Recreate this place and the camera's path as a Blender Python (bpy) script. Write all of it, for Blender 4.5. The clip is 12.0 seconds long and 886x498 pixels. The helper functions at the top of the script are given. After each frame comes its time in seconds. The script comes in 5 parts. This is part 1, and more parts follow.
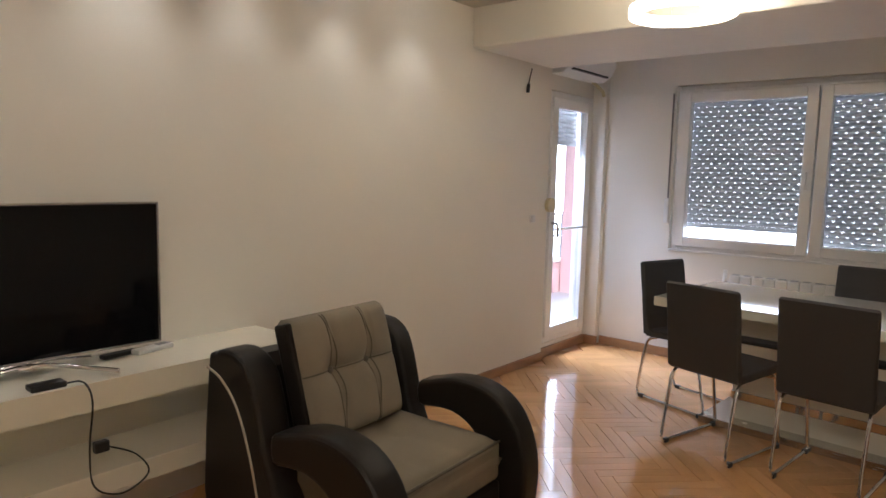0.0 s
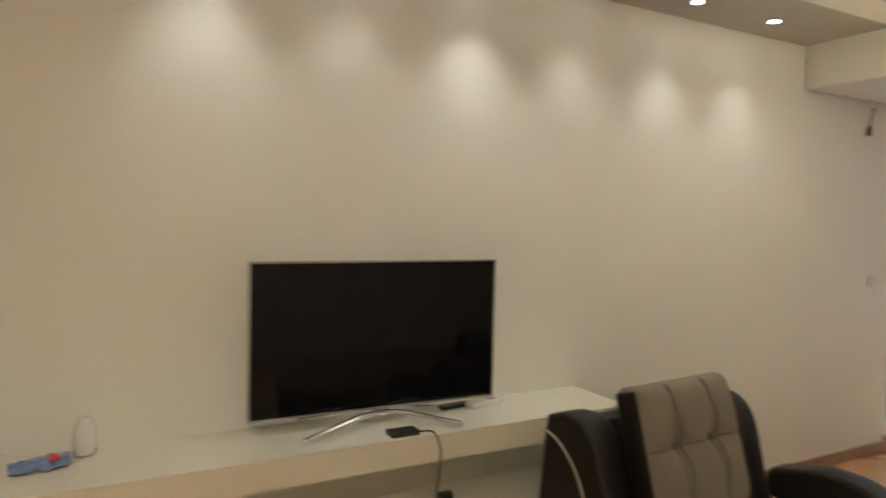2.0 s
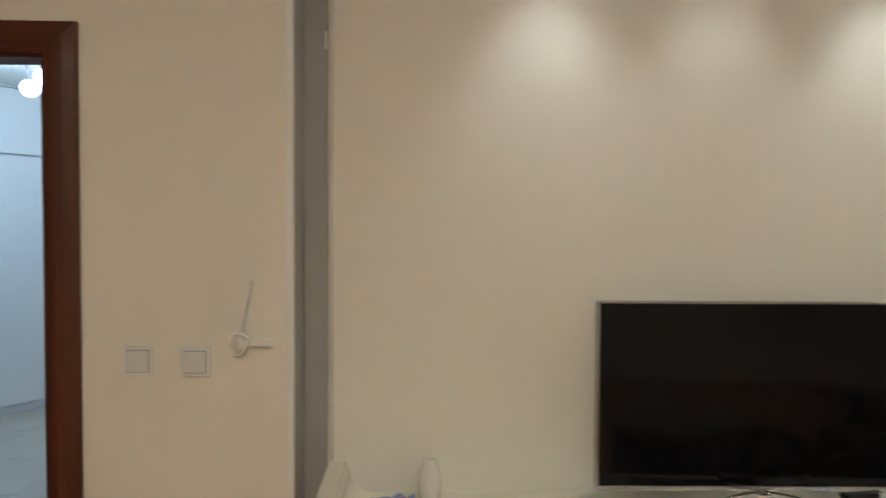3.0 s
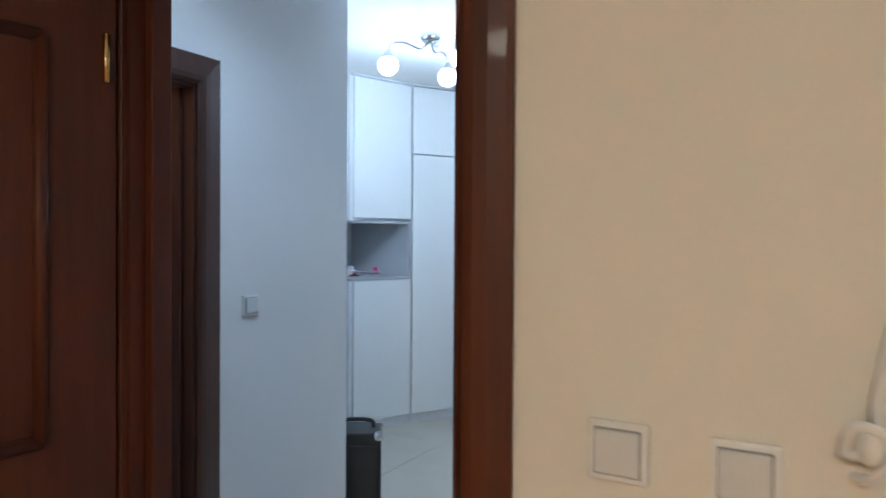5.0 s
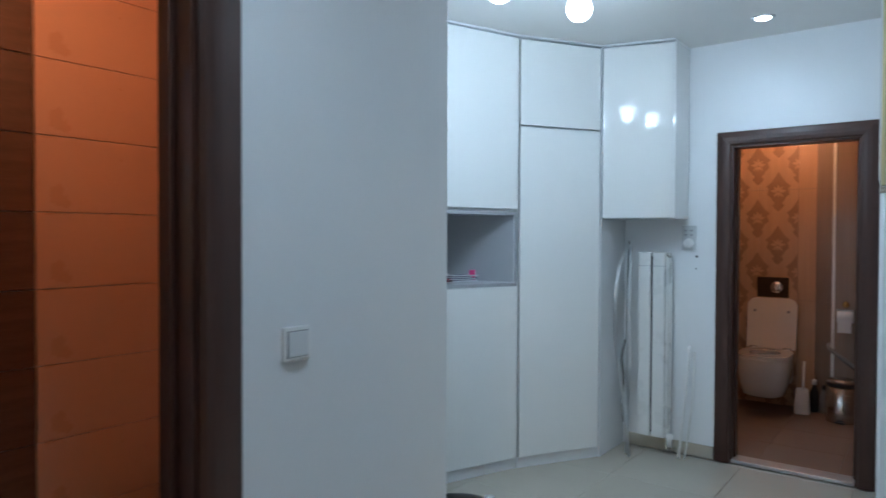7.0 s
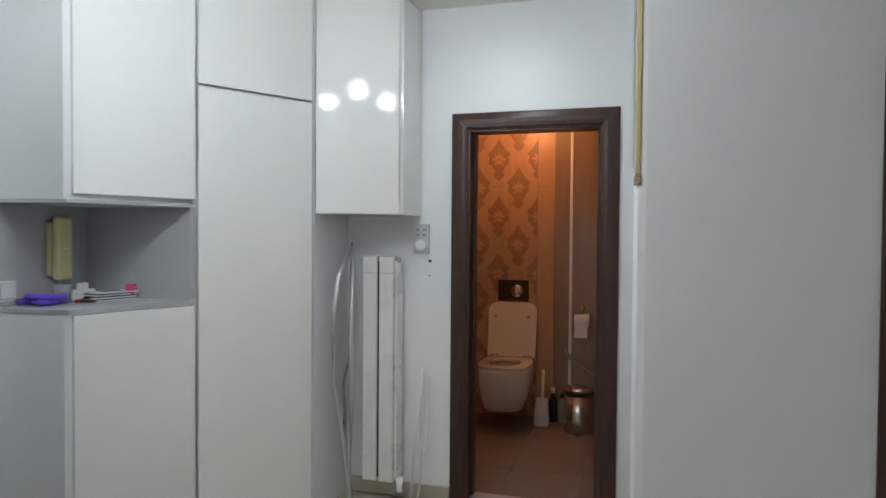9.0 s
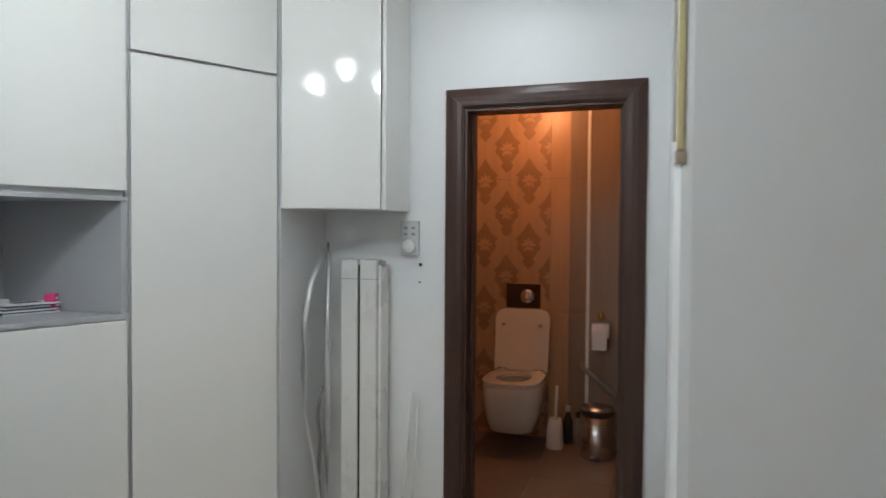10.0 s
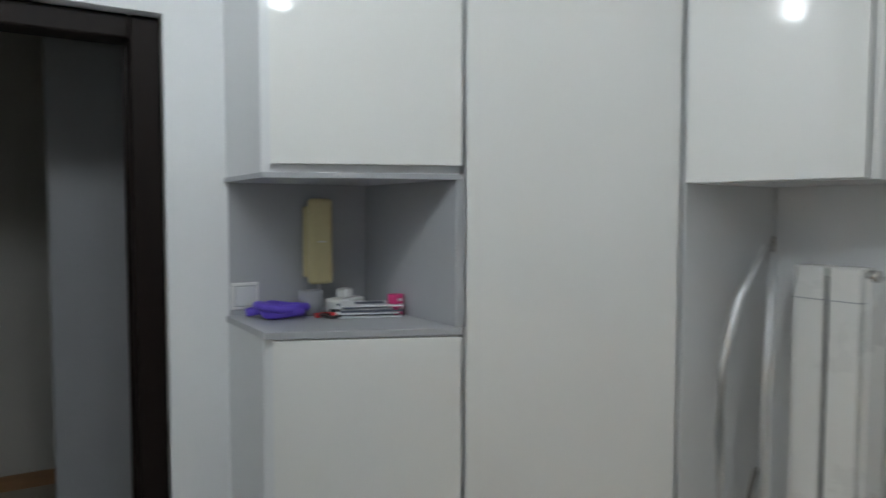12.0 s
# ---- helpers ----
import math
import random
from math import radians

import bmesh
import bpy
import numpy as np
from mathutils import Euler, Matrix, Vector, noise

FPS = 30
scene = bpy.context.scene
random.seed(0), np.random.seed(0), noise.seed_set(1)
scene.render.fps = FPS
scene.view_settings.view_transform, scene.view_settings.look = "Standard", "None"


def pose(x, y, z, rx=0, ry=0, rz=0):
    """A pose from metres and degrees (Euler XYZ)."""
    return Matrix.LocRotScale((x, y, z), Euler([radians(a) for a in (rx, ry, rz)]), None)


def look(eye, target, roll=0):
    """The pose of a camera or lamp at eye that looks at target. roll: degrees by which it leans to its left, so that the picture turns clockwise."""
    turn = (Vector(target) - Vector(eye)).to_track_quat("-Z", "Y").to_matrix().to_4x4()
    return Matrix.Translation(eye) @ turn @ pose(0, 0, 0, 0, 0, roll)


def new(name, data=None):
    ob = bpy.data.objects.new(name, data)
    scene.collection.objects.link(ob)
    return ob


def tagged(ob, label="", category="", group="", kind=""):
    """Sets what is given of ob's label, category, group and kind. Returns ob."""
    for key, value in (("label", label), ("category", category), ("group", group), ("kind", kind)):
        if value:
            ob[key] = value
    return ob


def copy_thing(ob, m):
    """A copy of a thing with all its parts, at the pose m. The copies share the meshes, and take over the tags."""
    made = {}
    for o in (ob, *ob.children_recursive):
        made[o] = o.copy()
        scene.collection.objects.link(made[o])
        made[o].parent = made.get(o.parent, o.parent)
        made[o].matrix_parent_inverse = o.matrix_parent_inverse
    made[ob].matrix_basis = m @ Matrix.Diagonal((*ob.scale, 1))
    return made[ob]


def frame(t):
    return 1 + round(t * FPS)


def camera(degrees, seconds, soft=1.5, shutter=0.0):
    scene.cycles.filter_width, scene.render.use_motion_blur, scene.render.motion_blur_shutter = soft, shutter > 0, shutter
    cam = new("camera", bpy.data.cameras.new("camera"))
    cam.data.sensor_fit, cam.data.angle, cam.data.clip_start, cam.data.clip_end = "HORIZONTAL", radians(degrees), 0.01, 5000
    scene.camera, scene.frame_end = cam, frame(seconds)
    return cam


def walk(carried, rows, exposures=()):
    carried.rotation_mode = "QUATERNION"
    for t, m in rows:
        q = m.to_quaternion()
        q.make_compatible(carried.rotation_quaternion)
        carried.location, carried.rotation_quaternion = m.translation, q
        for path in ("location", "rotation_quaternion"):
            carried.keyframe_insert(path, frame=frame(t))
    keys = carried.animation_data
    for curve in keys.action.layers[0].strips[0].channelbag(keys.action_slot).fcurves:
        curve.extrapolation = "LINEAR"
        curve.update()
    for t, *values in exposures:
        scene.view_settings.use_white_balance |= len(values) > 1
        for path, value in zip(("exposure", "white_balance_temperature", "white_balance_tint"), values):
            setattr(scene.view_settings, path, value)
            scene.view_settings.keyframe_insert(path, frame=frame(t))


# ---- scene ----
cam = camera(67.4, 12.0, shutter=0.4)

PATH = [
    (0, (1.046, -2.541, 1.443), (2.573, -1.269, 1.221), 1.4),
    (0.5, (1.008, -2.506, 1.454), (2.517, -1.211, 1.239), 1.3),
    (1, (0.956, -2.469, 1.463), (2.364, -1.062, 1.266), 1.3),
    (1.5, (0.899, -2.401, 1.47), (2.132, -0.834, 1.321), 1.3),
    (2, (0.853, -2.259, 1.466), (1.812, -0.506, 1.379), 1.2),
    (2.5, (0.83, -2.088, 1.517), (1.375, -0.165, 1.45), 1.0),
    (3, (0.829, -1.896, 1.522), (0.902, 0.102, 1.46), 0.3),
    (3.4, (0.674, -1.743, 1.527), (0.566, 0.253, 1.475), 0.2),
    (3.5, (0.652, -1.703, 1.53), (0.496, 0.29, 1.471), 0.1),
    (3.7, (0.606, -1.616, 1.516), (0.359, 0.368, 1.465), -0.1),
    (5.3, (0.18, -0.74, 1.428), (-0.94, 0.916, 1.395), 0.3),
    (5.5, (0.098, -0.635, 1.429), (-1.074, 0.985, 1.392), 0.2),
    (5.7, (0.018, -0.541, 1.431), (-1.205, 1.041, 1.396), 0.3),
    (6, (-0.141, -0.419, 1.423), (-1.416, 1.121, 1.388), 0.3),
    (6.5, (-0.336, -0.275, 1.443), (-1.644, 1.237, 1.398), 0.5),
    (7, (-0.472, -0.062, 1.427), (-1.673, 1.537, 1.388), 0.2),
    (7.5, (-0.575, 0.162, 1.426), (-1.556, 1.904, 1.385), 0.3),
    (7.7, (-0.627, 0.25, 1.437), (-1.505, 2.046, 1.396), 0.4),
    (9.5, (-0.65, 1.231, 1.45), (-1.218, 3.148, 1.404), 0.4),
    (10, (-0.692, 1.513, 1.452), (-1.318, 3.412, 1.4), 0.4),
    (10.5, (-0.729, 1.824, 1.435), (-1.605, 3.621, 1.378), 0.4),
    (11, (-0.769, 2.133, 1.427), (-1.862, 3.807, 1.373), 0.4),
    (11.5, (-0.85, 2.376, 1.431), (-2.29, 3.762, 1.369), 0.2),
    (12, (-0.986, 2.489, 1.463), (-2.715, 3.488, 1.356), 0.1),
]
EXPOSURES = [
    (0, -0.14, 5350, 11),
    (1.5, 0.0, 5350, 6),
    (2.5, 0.15, 5400, 2),
    (3, 0.12, 5100, 4),
    (3.7, 0.2, 4750, 5),
    (5.3, 0.42, 5150, 8),
    (6.5, 0.22, 5150, 4),
    (7.7, 0.22, 5850, 7),
    (9.5, 0.25, 6750, 11),
    (11, 0.2, 6700, 11),
    (12, 0.0, 6700, 11),
]
walk(cam, [(t, look(eye, target, roll)) for t, eye, target, roll in PATH], EXPOSURES)

# ---- world, sun and lamps ----
world = bpy.data.worlds.new("world")
scene.world = world
world.use_nodes = True
wn = world.node_tree.nodes
sky = wn.new("ShaderNodeTexSky")
sky.sky_type = "NISHITA"
sky.sun_disc = False
sky.sun_elevation, sky.sun_rotation = radians(45), radians(211)
world.node_tree.links.new(sky.outputs[0], wn["Background"].inputs[0])
wn["Background"].inputs[1].default_value = 0.15


def lamp(name, kind, at, power, colour, target=None, size=0.05, angle=60, blend=0.6, shape=None):
    data = bpy.data.lights.new(name, kind)
    data.energy, data.color = power, colour
    if kind == "SPOT":
        data.spot_size, data.spot_blend, data.shadow_soft_size = radians(angle), blend, size
    elif kind == "POINT":
        data.shadow_soft_size = size
    elif kind == "AREA":
        data.shape, data.size, data.size_y = "RECTANGLE", shape[0], shape[1]
    elif kind == "SUN":
        data.angle = radians(0.5)
    ob = new(name, data)
    ob.matrix_world = look(at, target) if target else Matrix.Translation(at)
    return ob


HALL, AMBER, DAY = (0.80, 0.92, 1.0), (1.0, 0.41, 0.165), (0.86, 0.88, 1.0)
lamp("sun", "SUN", (-6, -10, 12), 5.0, (1.0, 0.95, 0.88), (0, 0, 0))
# sky light falling through the balcony door
lamp("balcony_daylight", "AREA", (5.95, 1.0, 2.35), 170, DAY, (5.8, -1.2, 0.0), shape=(0.7, 0.6))
# wall washers in the dropped ceiling
SPOTS = ((1.23, 11), (1.75, 6), (2.28, 13), (2.82, 8), (3.38, 9), (3.94, 9))
for sx, power in SPOTS:
    lamp("spot_beam", "SPOT", (sx, -0.06, 2.49), power, (1.0, 0.88, 0.70), (sx, 0.03, 0), size=0.025, angle=84, blend=1.0)
# hall
GLOBES = ((-1.945, 2.280, 2.445), (-1.793, 2.712, 2.452), (-1.515, 2.385, 2.452))
for g in GLOBES:
    lamp("globe_light", "POINT", (g[0], g[1], g[2] - 0.01), 8.2, HALL, size=0.055)
# first is a real downlight; the other two are added, unseen fill for the walls
DOWNLIGHTS_AND_FILLS = ((-1.285, 3.98), (-0.35, 1.55), (-1.10, 0.60))
for (dx, dy), power in zip(DOWNLIGHTS_AND_FILLS, (10, 12, 30)):
    lamp("downlight_or_fill_beam", "SPOT", (dx, dy, 2.63), power, HALL, (dx, dy, 0), size=0.07, angle=150, blend=1.0)
# wet rooms
lamp("toilet_room_light", "POINT", (-1.5, 5.62, 2.33), 9, AMBER, size=0.06)
lamp("bathroom_light", "POINT", (-2.25, 0.75, 2.3), 6, AMBER, size=0.08)


# ---- materials ----
def mat(name, colour, rough=0.5, metal=0.0, var=0.06, scale=6.0, bump=0.0, fine=80.0, coat=0.0, grain=None, piece=0.0, emit=0.0, island=False):
    """Node material: base colour with a cloudy and a fine variation, optional wood grain, relief and varnish."""
    m = bpy.data.materials.new(name)
    m.use_nodes = True
    nt = m.node_tree
    n, link = nt.nodes, nt.links.new
    b = n["Principled BSDF"]
    b.inputs["Roughness"].default_value = rough
    b.inputs["Metallic"].default_value = metal
    b.inputs["Coat Weight"].default_value = coat
    b.inputs["Coat Roughness"].default_value = 0.06
    tc = n.new("ShaderNodeTexCoord")
    mp = n.new("ShaderNodeMapping")
    link(tc.outputs["Object"], mp.inputs["Vector"])
    if grain:
        mp.inputs["Scale"].default_value = grain
    big = n.new("ShaderNodeTexNoise")
    big.inputs["Scale"].default_value = scale
    big.inputs["Detail"].default_value = 5
    link(mp.outputs[0], big.inputs["Vector"])
    small = n.new("ShaderNodeTexNoise")
    small.inputs["Scale"].default_value = fine
    small.inputs["Detail"].default_value = 3
    link(mp.outputs[0], small.inputs["Vector"])
    add = n.new("ShaderNodeMath")
    add.operation = "MULTIPLY_ADD"
    add.inputs[1].default_value = 0.35
    link(small.outputs["Fac"], add.inputs[0])
    link(big.outputs["Fac"], add.inputs[2])
    last = add.outputs[0]
    if piece:
        src = n.new("ShaderNodeNewGeometry").outputs["Random Per Island"] if island else n.new("ShaderNodeObjectInfo").outputs["Random"]
        pa = n.new("ShaderNodeMath")
        pa.operation = "MULTIPLY_ADD"
        pa.inputs[1].default_value = piece
        link(src, pa.inputs[0])
        link(last, pa.inputs[2])
        last = pa.outputs[0]
    ramp = n.new("ShaderNodeValToRGB")
    lo, hi = 0.35, 1.0 + piece
    top = max(lo + 0.01, hi)
    ramp.color_ramp.elements[0].position = lo / top * 0.9
    ramp.color_ramp.elements[1].position = 0.98
    sc = n.new("ShaderNodeMath")
    sc.operation = "DIVIDE"
    sc.inputs[1].default_value = top
    link(last, sc.inputs[0])
    ramp.color_ramp.elements[0].color = (*[c * (1 - var) for c in colour], 1)
    ramp.color_ramp.elements[1].color = (*[min(1, c * (1 + var)) for c in colour], 1)
    link(sc.outputs[0], ramp.inputs[0])
    link(ramp.outputs[0], b.inputs["Base Color"])
    rr = n.new("ShaderNodeMapRange")
    rr.inputs["To Min"].default_value = max(0.02, rough * 0.85)
    rr.inputs["To Max"].default_value = min(1, rough * 1.15)
    link(big.outputs["Fac"], rr.inputs["Value"])
    link(rr.outputs[0], b.inputs["Roughness"])
    if bump:
        bp = n.new("ShaderNodeBump")
        bp.inputs["Strength"].default_value = bump
        bp.inputs["Distance"].default_value = 0.004
        link(small.outputs["Fac"], bp.inputs["Height"])
        link(bp.outputs[0], b.inputs["Normal"])
    if emit:
        b.inputs["Emission Color"].default_value = (*colour, 1)
        b.inputs["Emission Strength"].default_value = emit
    return m


PAINT = mat("wall_paint", (0.80, 0.77, 0.70), 0.85, var=0.025, scale=2.5, bump=0.10, fine=160)
PAINT_HALL = mat("hall_paint", (0.80, 0.81, 0.82), 0.8, var=0.02, scale=2.5, bump=0.10, fine=160)
# wall paint toned down, so the unlit room's dimness is in the colour
PAINT_UNLIT = mat("unlit_room_shaded_paint", (0.62, 0.60, 0.56), 0.85, var=0.03, scale=2.5, bump=0.1)
CEIL = mat("ceiling_paint", (0.80, 0.79, 0.76), 0.9, var=0.02, scale=2, bump=0.06, fine=150)
# even beige, darker than the main ceiling
DROP = mat("dropped_ceiling_beige", (0.52, 0.49, 0.42), 0.75, var=0.03, scale=3, bump=0.05)
# even grey, about half as bright as the wall
GROOVE = mat("groove_grey", (0.42, 0.41, 0.40), 0.8, var=0.04, scale=4)
WOOD_DARK = mat("mahogany_veneer", (0.074, 0.018, 0.006), 0.52, var=0.38, scale=3.0, bump=0.08, fine=30, coat=0.04, grain=(9, 9, 0.7))
WOOD_FRAME = mat("walnut_frame", (0.050, 0.020, 0.013), 0.36, var=0.30, scale=3.0, bump=0.08, fine=30, coat=0.15, grain=(9, 9, 0.8))
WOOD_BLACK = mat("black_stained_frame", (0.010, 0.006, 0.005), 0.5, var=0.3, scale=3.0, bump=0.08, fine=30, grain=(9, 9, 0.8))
WOOD_TRIM = mat("oak_skirting", (0.36, 0.20, 0.10), 0.4, var=0.25, scale=3, fine=30, grain=(2, 2, 9), coat=0.2)
PARQUET = mat("varnished_parquet", (0.60, 0.325, 0.125), 0.16, var=0.26, scale=4, bump=0.06, fine=60, coat=0.85, piece=0.45)
PARQUET_FAR = mat("varnished_parquet_joined", (0.60, 0.325, 0.125), 0.16, var=0.26, scale=4, bump=0.06, fine=60, coat=0.85, piece=0.45, island=True)
PARQUET_BED = mat("parquet_joint", (0.42, 0.22, 0.09), 0.5, var=0.2)
TILE_FLOOR = mat("beige_porcelain", (0.47, 0.43, 0.36), 0.22, var=0.05, scale=3, fine=50, piece=0.12, coat=0.15)
TILE_BROWN = mat("brown_floor_tile", (0.22, 0.15, 0.11), 0.35, var=0.12, scale=4, fine=50, piece=0.15)
GROUT = mat("grout", (0.45, 0.41, 0.345), 0.9, var=0.1)
TILE_ORANGE = mat("terracotta_wall_tile", (0.56, 0.31, 0.20), 0.28, var=0.025, scale=3, fine=40, piece=0.05, coat=0.2)
TILE_CHOC = mat("chocolate_wall_tile", (0.09, 0.038, 0.02), 0.25, var=0.3, scale=4, fine=40, grain=(1, 1, 9), coat=0.3)
TILE_PLAIN = mat("plain_taupe_tile", (0.50, 0.32, 0.20), 0.3, var=0.10, scale=3, fine=60, grain=(9, 9, 0.6))
TILE_TAUPE = mat("dark_taupe_tile", (0.27, 0.20, 0.155), 0.3, var=0.12, scale=3, fine=60, grain=(9, 9, 0.6))
DAMASK = mat("damask_relief", (0.32, 0.195, 0.12), 0.35, var=0.12, scale=8, fine=60)
DAMASK_LIGHT = mat("damask_flower", (0.50, 0.32, 0.20), 0.3, var=0.08, scale=8, fine=60)
LACQUER = mat("white_gloss_lacquer", (0.80, 0.80, 0.78), 0.06, var=0.015, scale=3, coat=0.5)
LACQUER_MATT = mat("white_melamine", (0.70, 0.71, 0.72), 0.35, var=0.03, scale=3)
GREY_MEL = mat("grey_melamine", (0.40, 0.41, 0.43), 0.45, var=0.04, scale=5, fine=90)
CONSOLE = mat("cream_gloss_console", (0.76, 0.72, 0.60), 0.12, var=0.02, scale=3, coat=0.5)
PVC = mat("white_pvc", (0.80, 0.80, 0.79), 0.3, var=0.03)
PVC_OLD = mat("yellowed_plastic", (0.62, 0.54, 0.30), 0.4, var=0.08, scale=8)
SHUTTER = mat("grey_shutter", (0.60, 0.61, 0.61), 0.5, var=0.06, scale=5)
LEATHER = mat("dark_brown_leatherette", (0.012, 0.0095, 0.008), 0.42, var=0.2, scale=8, bump=0.25, fine=220)
SUEDE = mat("taupe_suede", (0.235, 0.200, 0.145), 0.85, var=0.14, scale=7, bump=0.3, fine=260)
PIPING = mat("pale_piping", (0.42, 0.38, 0.30), 0.7, var=0.1)
SEAM = mat("dark_seam", (0.12, 0.10, 0.075), 0.8, var=0.1)
FABRIC = mat("charcoal_chair_cover", (0.042, 0.040, 0.042), 0.62, var=0.15, scale=9, bump=0.2, fine=240)
CHROME = mat("chrome", (0.75, 0.75, 0.76), 0.08, metal=1.0, var=0.03)
STEEL = mat("brushed_steel", (0.55, 0.54, 0.52), 0.26, metal=1.0, var=0.08, grain=(1, 1, 30))
ALU = mat("aluminium_profile", (0.70, 0.71, 0.72), 0.35, metal=0.8, var=0.08)
DARK_CHROME = mat("smoked_chrome", (0.10, 0.085, 0.075), 0.06, metal=1.0, var=0.05)
BRASS = mat("brass", (0.70, 0.50, 0.20), 0.25, metal=1.0, var=0.08)
BLACK = mat("black_plastic", (0.014, 0.014, 0.015), 0.4, var=0.2, bump=0.1)
SCREEN = mat("dark_screen", (0.005, 0.005, 0.006), 0.07, var=0.1)
CERAMIC = mat("sanitary_ceramic", (0.78, 0.75, 0.70), 0.08, var=0.02, coat=0.6)
ENAMEL = mat("radiator_enamel", (0.76, 0.76, 0.74), 0.28, var=0.03)
RUBBER = mat("grey_hose", (0.22, 0.21, 0.20), 0.6, var=0.1)
PURPLE = mat("purple_ribbon", (0.11, 0.06, 0.50), 0.45, var=0.15)
RED = mat("red_plastic", (0.62, 0.03, 0.04), 0.4, var=0.1)
PINK = mat("pink_carton", (0.72, 0.05, 0.22), 0.4, var=0.1)
THERMO = mat("pale_grey_plastic", (0.56, 0.57, 0.58), 0.45, var=0.05)
PAPER = mat("paper", (0.74, 0.74, 0.76), 0.8, var=0.05)
INK = mat("printed_ink", (0.10, 0.11, 0.16), 0.7, var=0.1)
BLUE_CLOTH = mat("blue_striped_cloth", (0.20, 0.26, 0.45), 0.9, var=0.5, scale=4, grain=(1, 14, 1), bump=0.3)
GREY_CUP = mat("grey_cup", (0.30, 0.31, 0.33), 0.5, var=0.08)
TABLETOP = mat("white_gloss_tabletop", (0.78, 0.77, 0.70), 0.06, var=0.02, coat=0.6)
FACADE = mat("pink_render", (0.66, 0.42, 0.40), 0.9, var=0.08, scale=4, bump=0.2)
FACADE_LIGHT = mat("pale_render", (0.74, 0.70, 0.66), 0.9, var=0.05, scale=4, bump=0.2)
CONCRETE = mat("balcony_tile", (0.52, 0.49, 0.46), 0.7, var=0.1, scale=5)
GROUND = mat("ground_asphalt", (0.06, 0.06, 0.06), 0.9, var=0.2, scale=2, bump=0.3)
GLOW_WARM = mat("led_ring_diffuser", (1.0, 0.80, 0.52), 0.5, var=0.0, emit=12)
GLOW_FILL = mat("fill_lamp_glow", (1.0, 0.80, 0.52), 0.5, var=0.0, emit=76)
GLOW_SKY = mat("bright_sky_backdrop", (0.93, 0.95, 1.0), 0.9, var=0.0, emit=8)
GLOW_SPOT = mat("spot_lens", (1.0, 0.88, 0.70), 0.5, var=0.0, emit=30)
GLOW_HALL = mat("opal_globe", (0.92, 0.97, 1.0), 0.4, var=0.0, emit=11)

SCREEN.node_tree.nodes["Principled BSDF"].inputs["Specular IOR Level"].default_value = 0.25
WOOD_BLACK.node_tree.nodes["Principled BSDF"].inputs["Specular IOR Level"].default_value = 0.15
WOOD_DARK.node_tree.nodes["Principled BSDF"].inputs["Specular IOR Level"].default_value = 0.35
LEATHER.node_tree.nodes["Principled BSDF"].inputs["Specular IOR Level"].default_value = 0.32


def translucent(m, colour, share):
    """Lets a share of the light through thin plastic."""
    nt = m.node_tree
    tr, mx = nt.nodes.new("ShaderNodeBsdfTranslucent"), nt.nodes.new("ShaderNodeMixShader")
    tr.inputs["Color"].default_value = (*colour, 1)
    mx.inputs[0].default_value = share
    nt.links.new(nt.nodes["Principled BSDF"].outputs[0], mx.inputs[1])
    nt.links.new(tr.outputs[0], mx.inputs[2])
    nt.links.new(mx.outputs[0], nt.nodes["Material Output"].inputs["Surface"])


translucent(SHUTTER, (0.80, 0.80, 0.79), 0.15)

GLASS = bpy.data.materials.new("window_glass")
GLASS.use_nodes = True
gb = GLASS.node_tree.nodes["Principled BSDF"]
gb.inputs["Transmission Weight"].default_value = 1.0
gb.inputs["Roughness"].default_value = 0.02
gb.inputs["IOR"].default_value = 1.05


# ---- mesh helpers ----
def box(bm, x0, y0, z0, x1, y1, z1, bevel=0.0, seg=2):
    made = bmesh.ops.create_cube(bm, size=1, matrix=Matrix.Translation(((x0 + x1) / 2, (y0 + y1) / 2, (z0 + z1) / 2)) @ Matrix.Diagonal((abs(x1 - x0), abs(y1 - y0), abs(z1 - z0), 1)))
    if bevel:
        edges = {e for v in made["verts"] for e in v.link_edges}
        bmesh.ops.bevel(bm, geom=list(edges), offset=bevel, segments=seg, affect="EDGES", profile=0.5)
    return bm


def prism(bm, poly, z0, z1, m=None, bevel=0.0):
    """A polygon in plan, drawn up from z0 to z1; m turns it into place."""
    lo = [bm.verts.new((x, y, z0)) for x, y in poly]
    hi = [bm.verts.new((x, y, z1)) for x, y in poly]
    k = len(poly)
    faces = [bm.faces.new(lo[::-1]), bm.faces.new(hi)]
    faces += [bm.faces.new((lo[i], lo[(i + 1) % k], hi[(i + 1) % k], hi[i])) for i in range(k)]
    bmesh.ops.recalc_face_normals(bm, faces=faces)
    if k > 16:
        for f in faces[2:]:
            f.smooth = True
    if bevel:
        edges = {e for f in faces[:2] for e in f.edges}
        bmesh.ops.bevel(bm, geom=list(edges), offset=bevel, segments=3, affect="EDGES", profile=0.5)
    if m:
        bm.transform(m)
    return bm


